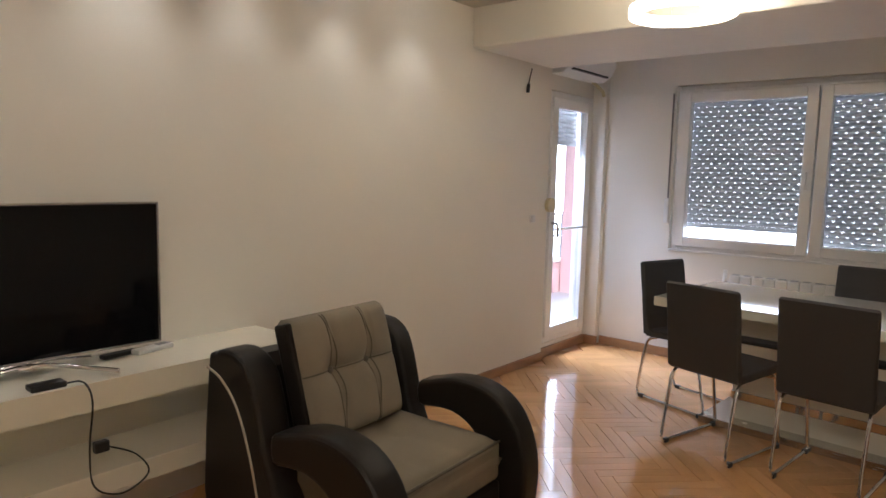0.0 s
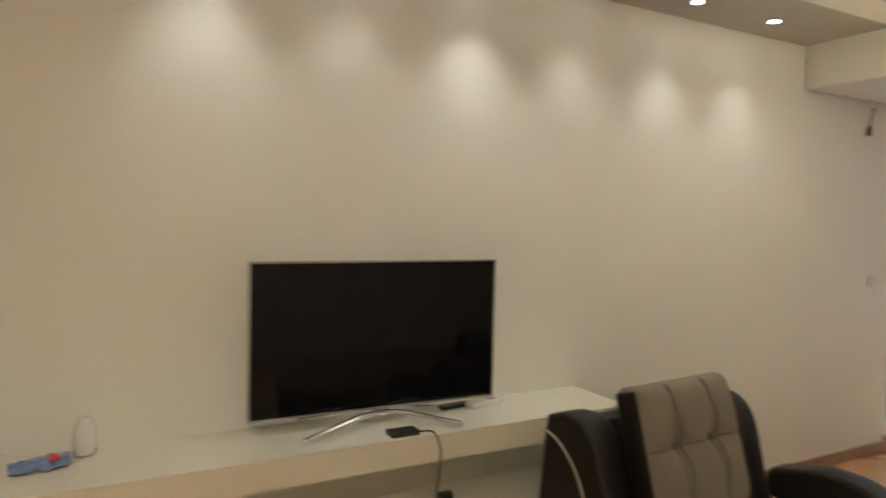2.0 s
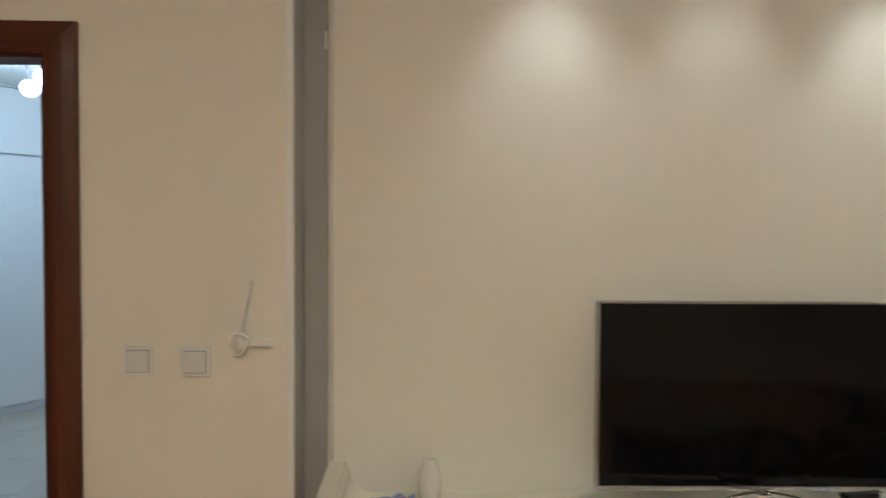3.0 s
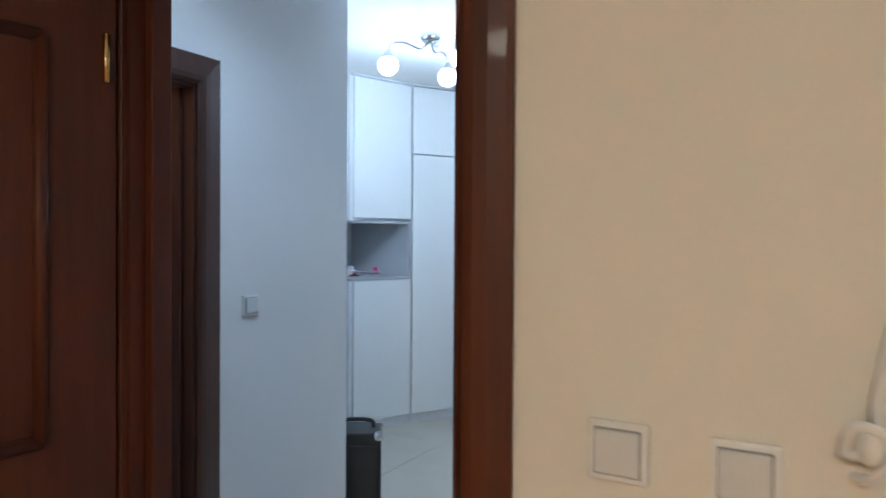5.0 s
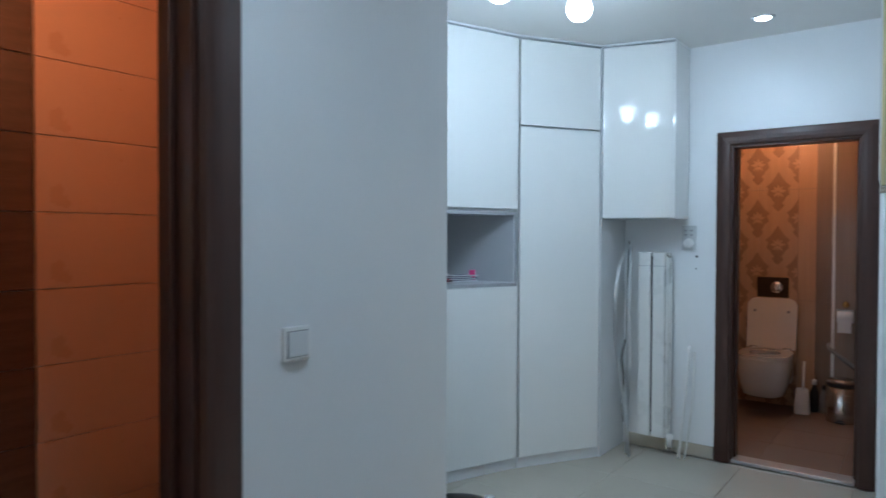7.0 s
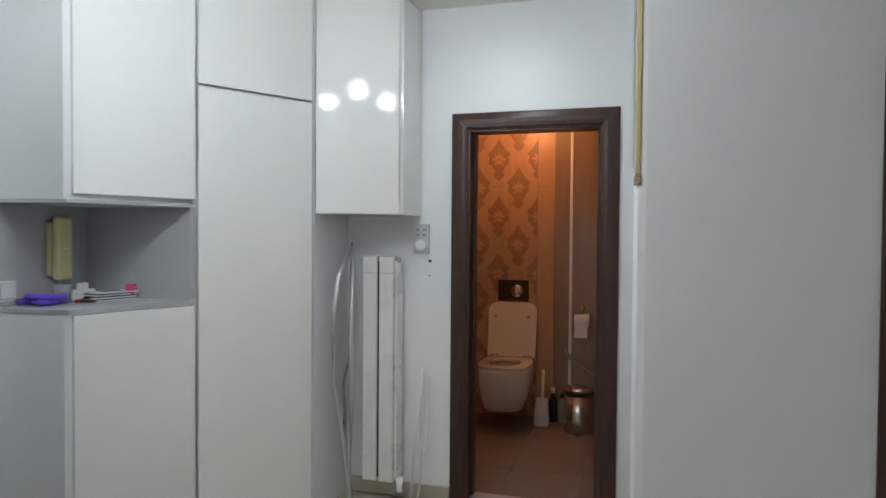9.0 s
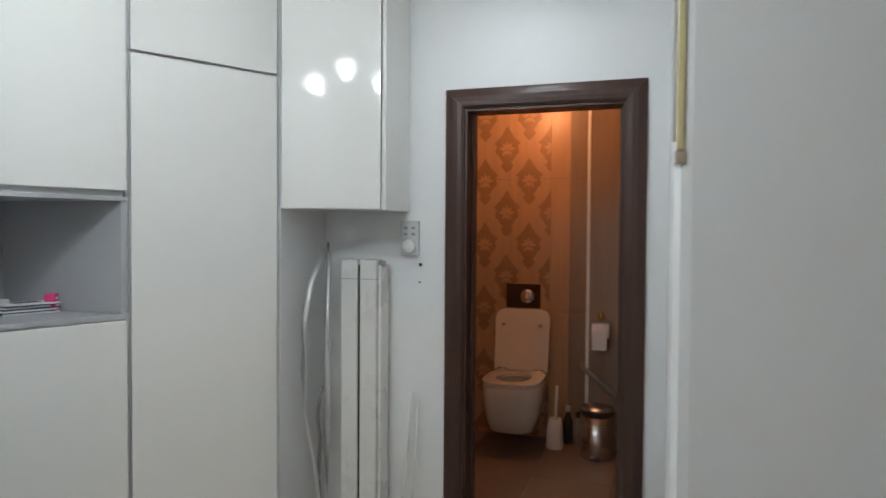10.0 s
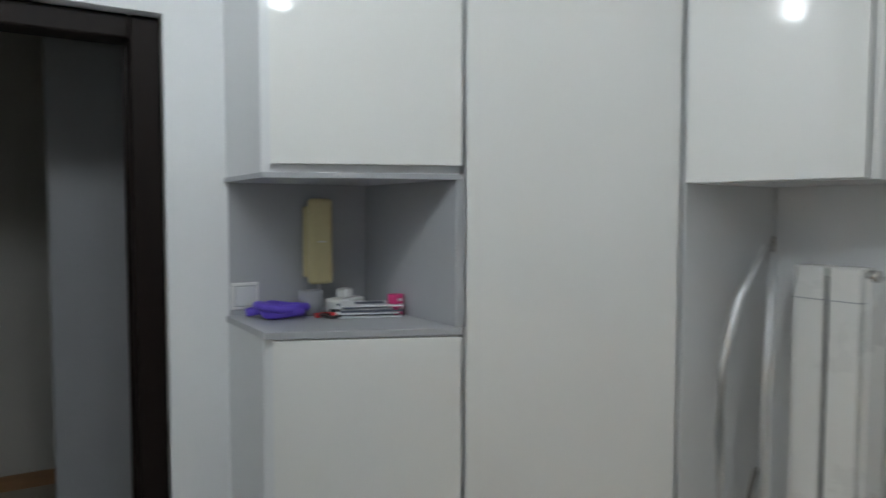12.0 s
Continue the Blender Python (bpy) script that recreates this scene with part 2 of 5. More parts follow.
def tube(bm, pts, r, sides=10, closed=False):
    """A round bar along points; r may be a list of radii."""
    pts = [Vector(p) for p in pts]
    k = len(pts)
    rings = []
    for i, p in enumerate(pts):
        a = pts[(i - 1) % k] if closed or i else pts[0]
        c = pts[(i + 1) % k] if closed or i < k - 1 else pts[-1]
        d = (c - a).normalized()
        side = d.cross(Vector((0, 0, 1)))
        if side.length < 0.05:
            side = d.cross(Vector((0, 1, 0)))
        side.normalize()
        up = side.cross(d).normalized()
        rad = r[i] if isinstance(r, (list, tuple)) else r
        rings.append([bm.verts.new(p + rad * (math.cos(2 * math.pi * s / sides) * side + math.sin(2 * math.pi * s / sides) * up)) for s in range(sides)])
    for i in range(k if closed else k - 1):
        a, c = rings[i], rings[(i + 1) % k]
        for s in range(sides):
            f = bm.faces.new((a[s], a[(s + 1) % sides], c[(s + 1) % sides], c[s]))
            f.smooth = True
    if not closed:
        bm.faces.new(rings[0][::-1])
        bm.faces.new(rings[-1])
    return bm


def lathe(bm, profile, sides=28, sx=1.0, sy=1.0, at=(0, 0, 0), power=2.0):
    """Turns (radius, height) pairs round z; power above 2 squares the plan."""
    rings = []
    for r, z in profile:
        ring = []
        for s in range(sides):
            a = 2 * math.pi * s / sides
            c, d = math.cos(a), math.sin(a)
            k = (abs(c) ** power + abs(d) ** power) ** (-1 / power)
            ring.append(bm.verts.new((at[0] + r * k * c * sx, at[1] + r * k * d * sy, at[2] + z)))
        rings.append(ring)
    for a, c in zip(rings, rings[1:]):
        for s in range(sides):
            f = bm.faces.new((a[s], a[(s + 1) % sides], c[(s + 1) % sides], c[s]))
            f.smooth = True
    bm.faces.new(rings[0][::-1])
    bm.faces.new(rings[-1])
    bmesh.ops.recalc_face_normals(bm, faces=bm.faces[:])
    return bm


def arc(cx, cy, r, a0, a1, k=8):
    return [(cx + r * math.cos(radians(a0 + (a1 - a0) * i / k)), cy + r * math.sin(radians(a0 + (a1 - a0) * i / k))) for i in range(k + 1)]


def smooth_path(pts, k=6):
    """Catmull-Rom through a few points."""
    pts = [Vector(p) for p in pts]
    out = []
    for i in range(len(pts) - 1):
        p0, p1, p2, p3 = pts[max(i - 1, 0)], pts[i], pts[i + 1], pts[min(i + 2, len(pts) - 1)]
        for j in range(k):
            t = j / k
            out.append(0.5 * (2 * p1 + (p2 - p0) * t + (2 * p0 - 5 * p1 + 4 * p2 - p3) * t * t + (3 * p1 - p0 - 3 * p2 + p3) * t ** 3))
    return out + [pts[-1]]


def outline(pts, k=4):
    """A closed outline in plan, rounded through the given corners."""
    n = len(pts)
    out = []
    for i in range(n):
        p = [Vector(pts[(i + j) % n]) for j in (-1, 0, 1, 2)]
        for j in range(k):
            t = j / k
            q = 0.5 * (2 * p[1] + (p[2] - p[0]) * t + (2 * p[0] - 5 * p[1] + 4 * p[2] - p[3]) * t * t + (3 * p[1] - p[0] - 3 * p[2] + p[3]) * t ** 3)
            out.append((q.x, q.y))
    return out


def pillow(bm, w, d, h, pinch=0.0, k=14, buttons=(), power=6.0):
    """A stuffed block w by d, h thick, lying on z = 0, with tufted buttons (x, y, depth) on top."""
    top, low = [], []
    for i in range(k + 1):
        ra, rb = [], []
        for j in range(k + 1):
            u, v = i / k * 2 - 1, j / k * 2 - 1
            edge = max(0.0, (1 - abs(u) ** power)) * max(0.0, (1 - abs(v) ** power))
            x, y = u * w / 2, v * d / 2
            dip = sum(dep * math.exp(-((x - bx) ** 2 + (y - by) ** 2) / 0.003) for bx, by, dep in buttons)
            dip += sum(0.45 * dep * math.exp(-((x - bx) ** 2) / 0.0002) for bx, by, dep in buttons) / max(1, len(buttons)) * 2
            dip += sum(0.35 * dep * math.exp(-((y - by) ** 2) / 0.0002) for bx, by, dep in buttons) / max(1, len(buttons))
            z = h / 2 + h / 2 * edge ** 0.4
            ra.append(bm.verts.new((x, y, z - dip * edge)))
            rb.append(bm.verts.new((x, y, h / 2 - h / 2 * edge ** 0.4 if pinch else h * 0.5 * (1 - edge ** 0.2))))
        top.append(ra)
        low.append(rb)
    for i in range(k):
        for j in range(k):
            for g, flip in ((top, 0), (low, 1)):
                q = (g[i][j], g[i + 1][j], g[i + 1][j + 1], g[i][j + 1])
                f = bm.faces.new(q[::-1] if flip else q)
                f.smooth = True
    rim = lambda g: [g[i][0] for i in range(k)] + [g[k][j] for j in range(k)] + [g[k - i][k] for i in range(k)] + [g[0][k - j] for j in range(k)]
    a, c = rim(top), rim(low)
    for i in range(len(a)):
        bm.faces.new((a[i], c[i], c[(i + 1) % len(a)], a[(i + 1) % len(a)])).smooth = True
    bmesh.ops.remove_doubles(bm, verts=bm.verts[:], dist=0.0004)
    bmesh.ops.recalc_face_normals(bm, faces=bm.faces[:])
    return bm


def mesh_of(name, bm, material):
    me = bpy.data.meshes.new(name)
    bm.to_mesh(me)
    bm.free()
    me.materials.append(material)
    return me


def part(name, bm, material, parent, label=""):
    ob = new(name, mesh_of(name, bm, material))
    ob.parent = parent
    return tagged(ob, label)


def piece(name, mesh, parent, at):
    ob = new(name, mesh)
    ob.parent = parent
    ob.location = at
    return ob


def thing(name, at, label, category, turn=0.0, group="", kind="", tilt=0.0):
    ob = new(name)
    ob.matrix_world = pose(*at, tilt, 0, turn)
    return tagged(ob, label, category, group, kind)


def setting(name, bm, material, label, category):
    return tagged(new(name, mesh_of(name, bm, material)), label, category, "", "structure")


def B():
    return bmesh.new()


def bx(*a, **k):
    return box(bmesh.new(), *a, **k)


def boxes(*rows):
    bm = bmesh.new()
    for r in rows:
        box(bm, *r)
    return bm


# ---- setting ----
H, HC = 2.62, 2.65  # ceiling heights: living room, hall
LX0, LY0, WX = -2.6, -4.6, 6.36

setting("floor_living", bx(LX0 - 0.1, LY0 - 0.1, -0.12, WX + 0.1, 0.2, -0.012), PARQUET_BED, "dark bed below the varnished parquet planks", "floor")
hall_floor = setting("floor_hall", boxes((-3.2, 0.2, -0.12, 1.5, 4.5, -0.008), (-5.2, 1.5, -0.13, -3.2, 4.5, -0.008)), GROUT, "grout bed of the beige hall tiles", "floor")
toilet_floor = setting("floor_toilet", bx(-2.4, 4.5, -0.12, -0.5, 6.3, -0.008), GROUT, "grout bed of brown toilet floor tiles", "floor")
setting("floor_bathroom", bx(-2.9, 0.07, -0.007, -1.73, 1.4, 0.001), TILE_BROWN, "brown tiled bathroom floor", "floor")

setting("ceiling_living", boxes((LX0, LY0, H, WX + 0.1, 0.0, H + 0.1), (0.47, 0.0, H, WX + 0.1, 0.3, H + 0.1)), CEIL, "plain off-white painted ceiling", "ceiling")
setting("ceiling_hall", boxes((-3.2, 0.02, HC, 1.5, 4.5, HC + 0.1), (-5.2, 1.5, 2.5, -3.2, 4.5, 2.6)), CEIL, "plain white painted hall ceiling", "ceiling")
setting("ceiling_toilet", bx(-2.4, 4.49, 2.45, -0.5, 6.3, 2.55), CEIL, "white toilet ceiling", "ceiling")
setting("ceiling_bathroom", bx(-2.9, 0.07, 2.45, -1.83, 1.4, 2.55), CEIL, "white bathroom ceiling", "ceiling")
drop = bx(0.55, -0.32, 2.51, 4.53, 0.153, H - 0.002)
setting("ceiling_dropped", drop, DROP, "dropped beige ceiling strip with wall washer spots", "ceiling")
setting("beam", bx(4.53, LY0, 2.26, 5.50, 0.153, H - 0.003, bevel=0.012), PAINT, "cream painted ceiling beam", "beam")

# living room walls
setting("wall_switches", boxes((LX0, 0, 0, -1.83, 0.04, H), (-1.83, 0, 0, -1.045, 0.08, H), (-1.045, 0, 2.01, -0.193, 0.08, H), (-0.193, 0, 0, 0.30, 0.08, H), (0.30, 0, 0, 0.47, 0.04, H)), PAINT, "cream painted wall beside the door with two switches", "wall")
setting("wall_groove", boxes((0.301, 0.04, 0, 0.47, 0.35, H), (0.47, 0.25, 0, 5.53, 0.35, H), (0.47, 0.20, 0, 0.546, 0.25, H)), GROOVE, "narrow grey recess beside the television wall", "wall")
tvw = prism(B(), [(0.546, 0.249), (0.546, 0.185), (0.552, 0.165), (0.568, 0.155), (5.53, 0.155), (5.53, 0.249)], 0, H - 0.004)
setting("wall_television", tvw, PAINT, "plain cream television wall washed by spotlights", "wall")
setting("corner_bead", bx(0.455, -0.004, 0, 0.474, 0.012, H - 0.005, bevel=0.003), PVC, "white corner bead at the wall's end", "trim")
setting("wall_balcony", boxes((5.53, 0.2, 2.12, 6.30, 0.35, H), (5.53, 0.2, 0, 5.56, 0.35, 2.12), (6.30, 0.08, 0, WX + 0.2, 0.35, H), (5.56, 0.2, 0, 6.30, 0.35, 0.10)), PAINT, "painted wall round the balcony door", "wall")
WY0, WY1, WZ0, WZ1 = -2.95, -0.50, 0.88, 2.19
setting("wall_window", boxes((WX, LY0, 0, WX + 0.25, 0.08, WZ0), (WX, LY0, WZ1, WX + 0.25, 0.08, H), (WX, WY1, WZ0, WX + 0.25, 0.08, WZ1), (WX, LY0, WZ0, WX + 0.25, WY0, WZ1)), PAINT, "painted outer wall with the wide window", "wall")
setting("wall_south", bx(LX0, LY0 - 0.1, 0, WX + 0.25, LY0, H), PAINT, "plain cream painted wall", "wall")
setting("wall_west", bx(LX0 - 0.1, LY0 - 0.1, 0, LX0, 0.07, H), PAINT, "plain cream painted wall", "wall")
sk = boxes((2.95, 0.135, 0, 5.53, 0.1545, 0.06), (5.53, 0.175, 0, 6.30, 0.1995, 0.07), (6.275, 0.06, 0, 6.2995, 0.175, 0.07), (WX - 0.02, LY0, 0, WX - 0.0005, 0.06, 0.07))
setting("baseboard", sk, WOOD_TRIM, "oak skirting along the living room walls", "baseboard")

# hall and wet rooms
setting("wall_hall_left", boxes((-1.83, 0.08, 0, -1.73, 0.19, HC), (-1.83, 0.19, 2.01, -1.73, 0.755, HC), (-1.83, 0.755, 0, -1.73, 1.634, HC), (-3.09, 1.40, 0, -1.83, 1.634, HC)), PAINT_HALL, "white painted hall wall with one light switch", "wall")
setting("wall_entrance", boxes((-3.25, 1.4, 0, -3.09, 1.94, HC), (-3.25, 1.94, 2.04, -3.09, 2.765, HC), (-3.25, 2.765, 0, -3.09, 4.49, HC)), PAINT_HALL, "white painted wall with a dark doorway", "wall")
setting("wall_toilet_door", boxes((-3.09, 4.372, 0, -1.545, 4.49, HC), (-1.545, 4.372, 2.01, -0.83, 4.49, HC), (-0.83, 4.372, 0, -0.60, 4.49, HC)), PAINT_HALL, "white painted wall round the toilet door", "wall")
pier = prism(B(), [(-0.632, 3.03), (-0.655, 3.035), (-0.668, 3.07), (-0.668, 4.372), (1.5, 4.372), (1.5, 3.03)], 0, HC)
setting("wall_pier", pier, PAINT_HALL, "white projecting hall wall", "wall")
setting("wall_hall_east", bx(1.4, 0.35, 0, 1.5, 3.03, HC), PAINT_HALL, "plain white hall wall", "wall")
# second box is an unseen closer that keeps sun out of the bathroom
setting("wall_hall_south_and_closer", boxes((0.47, 0.352, 0, 1.5, 0.40, HC), (-2.9, -0.03, 0.0, -1.83, 0.0, HC)), PAINT_HALL, "plain white hall wall", "wall")
setting("baseboard_hall", boxes((-2.20, 4.358, 0, -1.625, 4.3715, 0.08), (-0.752, 4.358, 0, -0.67, 4.3715, 0.08), (-0.632, 3.016, 0, 1.4, 3.0295, 0.08), (-1.7295, 0.865, 0, -1.718, 1.634, 0.08)), TILE_FLOOR, "beige tile skirting in the hall", "baseboard")
setting("wall_unlit_room", boxes((-5.2, 1.4, 0, -5.1, 4.5, 2.5), (-5.1, 1.3, 0, -3.25, 1.4, 2.5), (-5.1, 4.4, 0, -3.25, 4.5, 2.5)), PAINT_UNLIT, "plain wall of the unlit room, its dimness put into the colour", "wall")
bath_wall = setting("wall_bathroom", boxes((-2.95, 0.07, 0, -2.812, 1.42, 2.45), (-2.812, 1.312, 0, -1.83, 1.40, 2.45)), GROUT, "grouted bed of the terracotta bathroom tiles", "wall")
toilet_wall = setting("wall_toilet", boxes((-2.4, 6.182, 0, -0.5, 6.3, 2.45), (-2.4, 4.49, 0, -2.3, 6.182, 2.45), (-0.6, 4.49, 0, -0.5, 6.182, 2.45)), TILE_TAUPE, "taupe toilet wall behind the tiles", "wall")


def door_frame(name, at, turn, w, top, t, material, label, cw=0.078, stop=0.014, stop_from=0.55):
    """A lined opening w wide in a wall t thick: lining, stop and moulded casings on both sides. Local x along the wall, y into it."""
    f = thing(name, at, label, "door frame", turn, kind="structure")
    for nm, x0, x1 in (("jamb", 0.0, 0.022), ("jamb", w - 0.022, w)):
        part(nm, bx(x0, -0.004, 0, x1, t + 0.004, top - 0.0), material, f)
    part("head", bx(0.022, -0.004, top - 0.022, w - 0.022, t + 0.004, top), material, f)
    for x0, x1 in ((0.022, 0.022 + stop), (w - 0.022 - stop, w - 0.022)):
        part("stop", bx(x0, t * stop_from, 0, x1, t + 0.003, top - 0.022, bevel=0.004), material, f)
    for y, s in ((-0.0045, -1), (t + 0.0045, 1)):
        for x0, flip in ((0.012, -1), (w - 0.012, 1)):
            bm = B()
            prof = [(0, 0), (0, 0.012), (0.012, 0.020), (0.030, 0.022), (0.052, 0.019), (cw - 0.010, 0.010), (cw, 0.008), (cw, 0)]
            prism(bm, [(x0 + flip * a, y + s * d) for a, d in prof], 0, top - 0.012)
            for v in bm.verts:
                if v.co.z > 0.5:
                    v.co.z += abs(v.co.x - x0) - 0.0005
            part("casing", bm, material, f)
        bm = B()
        prof = [(0, 0), (0, 0.012), (0.012, 0.020), (0.030, 0.022), (0.052, 0.019), (cw - 0.010, 0.010), (cw, 0.008), (cw, 0)]
        prism(bm, [(top - 0.012 + a, y + s * d) for a, d in prof], 0, 1)
        # mitred ends
        for v in bm.verts:
            z, yy, x = v.co.x, v.co.y, v.co.z
            over = z - (top - 0.012)
            v.co = Vector(((0.012 - over) if x < 0.5 else (w - 0.012 + over), yy, z))
        bmesh.ops.recalc_face_normals(bm, faces=bm.faces[:])
        part("head_casing", bm, material, f)
    return f


door_frame("door_1", (-1.045, 0, 0), 0, 0.852, 2.01, 0.08, WOOD_DARK, "mahogany door frame between living room and hall", cw=0.089, stop=0.025, stop_from=0.4)
door_frame("door_2", (-1.73, 0.19, 0), 90, 0.565, 2.01, 0.10, WOOD_FRAME, "dark walnut frame of the bathroom door", cw=0.108)
door_frame("door_3", (-1.545, 4.372, 0), 0, 0.715, 2.01, 0.118, WOOD_FRAME, "dark walnut frame of the toilet door", cw=0.088)
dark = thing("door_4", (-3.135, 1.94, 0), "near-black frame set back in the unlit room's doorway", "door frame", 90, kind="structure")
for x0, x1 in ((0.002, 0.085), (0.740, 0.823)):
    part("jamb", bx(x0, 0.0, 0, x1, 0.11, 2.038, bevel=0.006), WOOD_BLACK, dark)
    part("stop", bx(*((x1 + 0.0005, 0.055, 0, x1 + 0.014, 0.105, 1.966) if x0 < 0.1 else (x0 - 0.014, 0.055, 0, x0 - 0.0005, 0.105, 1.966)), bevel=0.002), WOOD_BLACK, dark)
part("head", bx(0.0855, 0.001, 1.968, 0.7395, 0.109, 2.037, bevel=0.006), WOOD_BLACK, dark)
door_frame("door_5", (0.05, 3.0305, 0), 0, 0.80, 2.01, 0.10, WOOD_FRAME, "dark walnut frame on the projecting wall")
part("door_leaf", bx(0.078, 3.015, 0.01, 0.822, 3.027, 1.98, bevel=0.003), WOOD_FRAME, None)
tagged(bpy.data.objects["door_leaf"], "closed dark walnut door leaf", "door", "", "structure")
setting("threshold", bx(-1.52, 4.368, 0.0, -0.853, 4.494, 0.022, bevel=0.004), ALU, "pale metal threshold of the toilet door", "trim")

# living room door leaf, standing open into the room
leaf = thing("room_door", (-1.035, -0.060, 0.008), "open mahogany room door with raised panel mouldings", "door", -97)
part("panel", bx(-0.03, -0.04, 0, 0.79, 0, 1.98, bevel=0.003), WOOD_DARK, leaf)
for z0, z1 in ((0.18, 0.85), (1.02, 1.82)):
    for a, b in (((0.12, z0), (0.67, z0)), ((0.12, z1), (0.67, z1)), ((0.12, z0), (0.12, z1)), ((0.67, z0), (0.67, z1))):
        part("moulding", tube(B(), [(a[0], 0.001, a[1]), (b[0], 0.001, b[1])], 0.014, 8), WOOD_DARK, leaf)
for z in (0.25, 1.80):
    part("hinge", tube(B(), [(-0.006, 0.006, z - 0.05), (-0.006, 0.006, z + 0.05)], 0.008, 8), BRASS, leaf, "brass hinge")
part("handle", tube(B(), smooth_path([(0.73, 0.002, 1.02), (0.73, 0.05, 1.02), (0.70, 0.055, 1.02), (0.61, 0.05, 1.02)]), 0.009, 8), BRASS, leaf, "brass lever handle")


# ---- outside ----
# unseen slab, added only to stop sun leaking into the rooms
setting("sun_block_slab", boxes((-5.4, LY0 - 0.5, 2.78, 1.7, 6.5, 2.95), (1.7, LY0 - 0.5, 2.78, WX + 0.4, 0.40, 2.95)), CONCRETE, "unseen slab added over the flat to keep the sun out", "roof")
setting("backdrop", bx(16, -16, -5.9, 16.1, 12, 12), GLOW_SKY, "bright hazy daylight beyond the window", "backdrop")
setting("ground", bx(-60, -60, -6.2, 90, 90, -6.0), GROUND, "grey ground far below the balcony", "ground")
setting("balcony_floor", bx(5.2, 0.352, -0.15, 10.4, 1.75, 0.02), CONCRETE, "pale tiled balcony floor", "balcony")
rail = thing("balcony_parapet", (5.2, 1.62, 0.02), "pink rendered balcony parapet with a metal rail", "parapet", kind="structure")
part("low_wall", bx(0, 0, 0, 5.2, 0.12, 0.38), FACADE, rail)
part("coping", bx(0, -0.02, 0.382, 5.2, 0.14, 0.42, bevel=0.006), FACADE_LIGHT, rail)
part("top_rail", tube(B(), [(0, 0.06, 0.98), (5.2, 0.06, 0.98)], 0.022, 10), ALU, rail)
part("middle_rail", tube(B(), [(0, 0.06, 0.70), (5.2, 0.06, 0.70)], 0.016, 10), ALU, rail)
for i in range(9):
    part("post", tube(B(), [(0.15 + 0.62 * i, 0.06, 0.42), (0.15 + 0.62 * i, 0.06, 0.97)], 0.016, 8), ALU, rail)
setting("balcony_pillar", bx(8.32, 1.33, 0.02, 8.52, 1.60, 2.7), FACADE, "pink rendered balcony pillar", "pillar")
house = thing("apartment_building", (9.0, 14.0, -6.0), "pink and pale apartment building across the yard", "building", -20)
part("wall", bx(-14, 0, 0, 14, 8, 16), FACADE_LIGHT, house)
part("roof", bx(-14.3, -0.3, 16.0, 14.3, 8.3, 16.5), FACADE, house)
for fl in range(5):
    part("band", bx(-14.05, -0.12, 2.9 * fl + 2.4, 14.05, -0.002, 2.9 * fl + 2.9), FACADE, house)
    for i in range(8):
        wnd = part("window", bx(-12.6 + 3.3 * i, -0.06, 2.9 * fl + 0.9, -11.2 + 3.3 * i, -0.004, 2.9 * fl + 2.2), PVC, house)
        part("pane", bx(-12.5 + 3.3 * i, -0.075, 2.9 * fl + 1.0, -11.3 + 3.3 * i, -0.062, 2.9 * fl + 2.1), SCREEN, wnd)


# ---- window and balcony door ----
def shutter(parent, x0, x1, z0, z1, holes=True):
    """Roller shutter slats, with rows of slits that let the light through. Local x across, y out."""
    pitch = 0.037
    z = z1
    row = 0
    while z - pitch > z0 - 0.001:
        bm = B()
        prism(bm, [(0.0, 0.0), (-0.006, 0.008), (-0.007, 0.017), (-0.004, 0.026), (0.0, pitch - 0.0034)], x0, x1, Matrix(((0, 0, 1, 0), (1, 0, 0, 0.0), (0, 1, 0, z - pitch), (0, 0, 0, 1))))
        part("slat", bm, SHUTTER, parent)
        if holes:
            # bridges between the slits of two slats
            gap, wide = 0.016, 0.064
            bm = B()
            x = x0 - (wide / 2 if row % 2 else 0)
            while x < x1:
                a, b = max(x0, x + gap), min(x1, x + wide)
                if b > a + 0.002:
                    box(bm, a, -0.004, z - 0.0036, b, 0.001, z + 0.0008)
                x += wide
            part("slit_row", bm, SHUTTER, parent)
        else:
            part("slit_row", bx(x0, -0.004, z - 0.0036, x1, 0.001, z + 0.0005), SHUTTER, parent)
        z -= pitch
        row += 1
    part("bottom_bar", bx(x0, -0.010, z - 0.035, x1, 0.004, z - 0.0005, bevel=0.003), SHUTTER, parent)


def frame_parts(parent, name, x0, x1, z0, z1, w, y0, y1, material=None):
    m = material or PVC
    part(name, bx(x0, y0, z0, x0 + w, y1, z1, bevel=0.006), m, parent)
    part(name, bx(x1 - w, y0, z0, x1, y1, z1, bevel=0.006), m, parent)
    part(name, bx(x0 + w, y0 + 0.001, z0, x1 - w, y1, z0 + w, bevel=0.006), m, parent)
    part(name, bx(x0 + w, y0 + 0.001, z1 - w, x1 - w, y1, z1, bevel=0.006), m, parent)


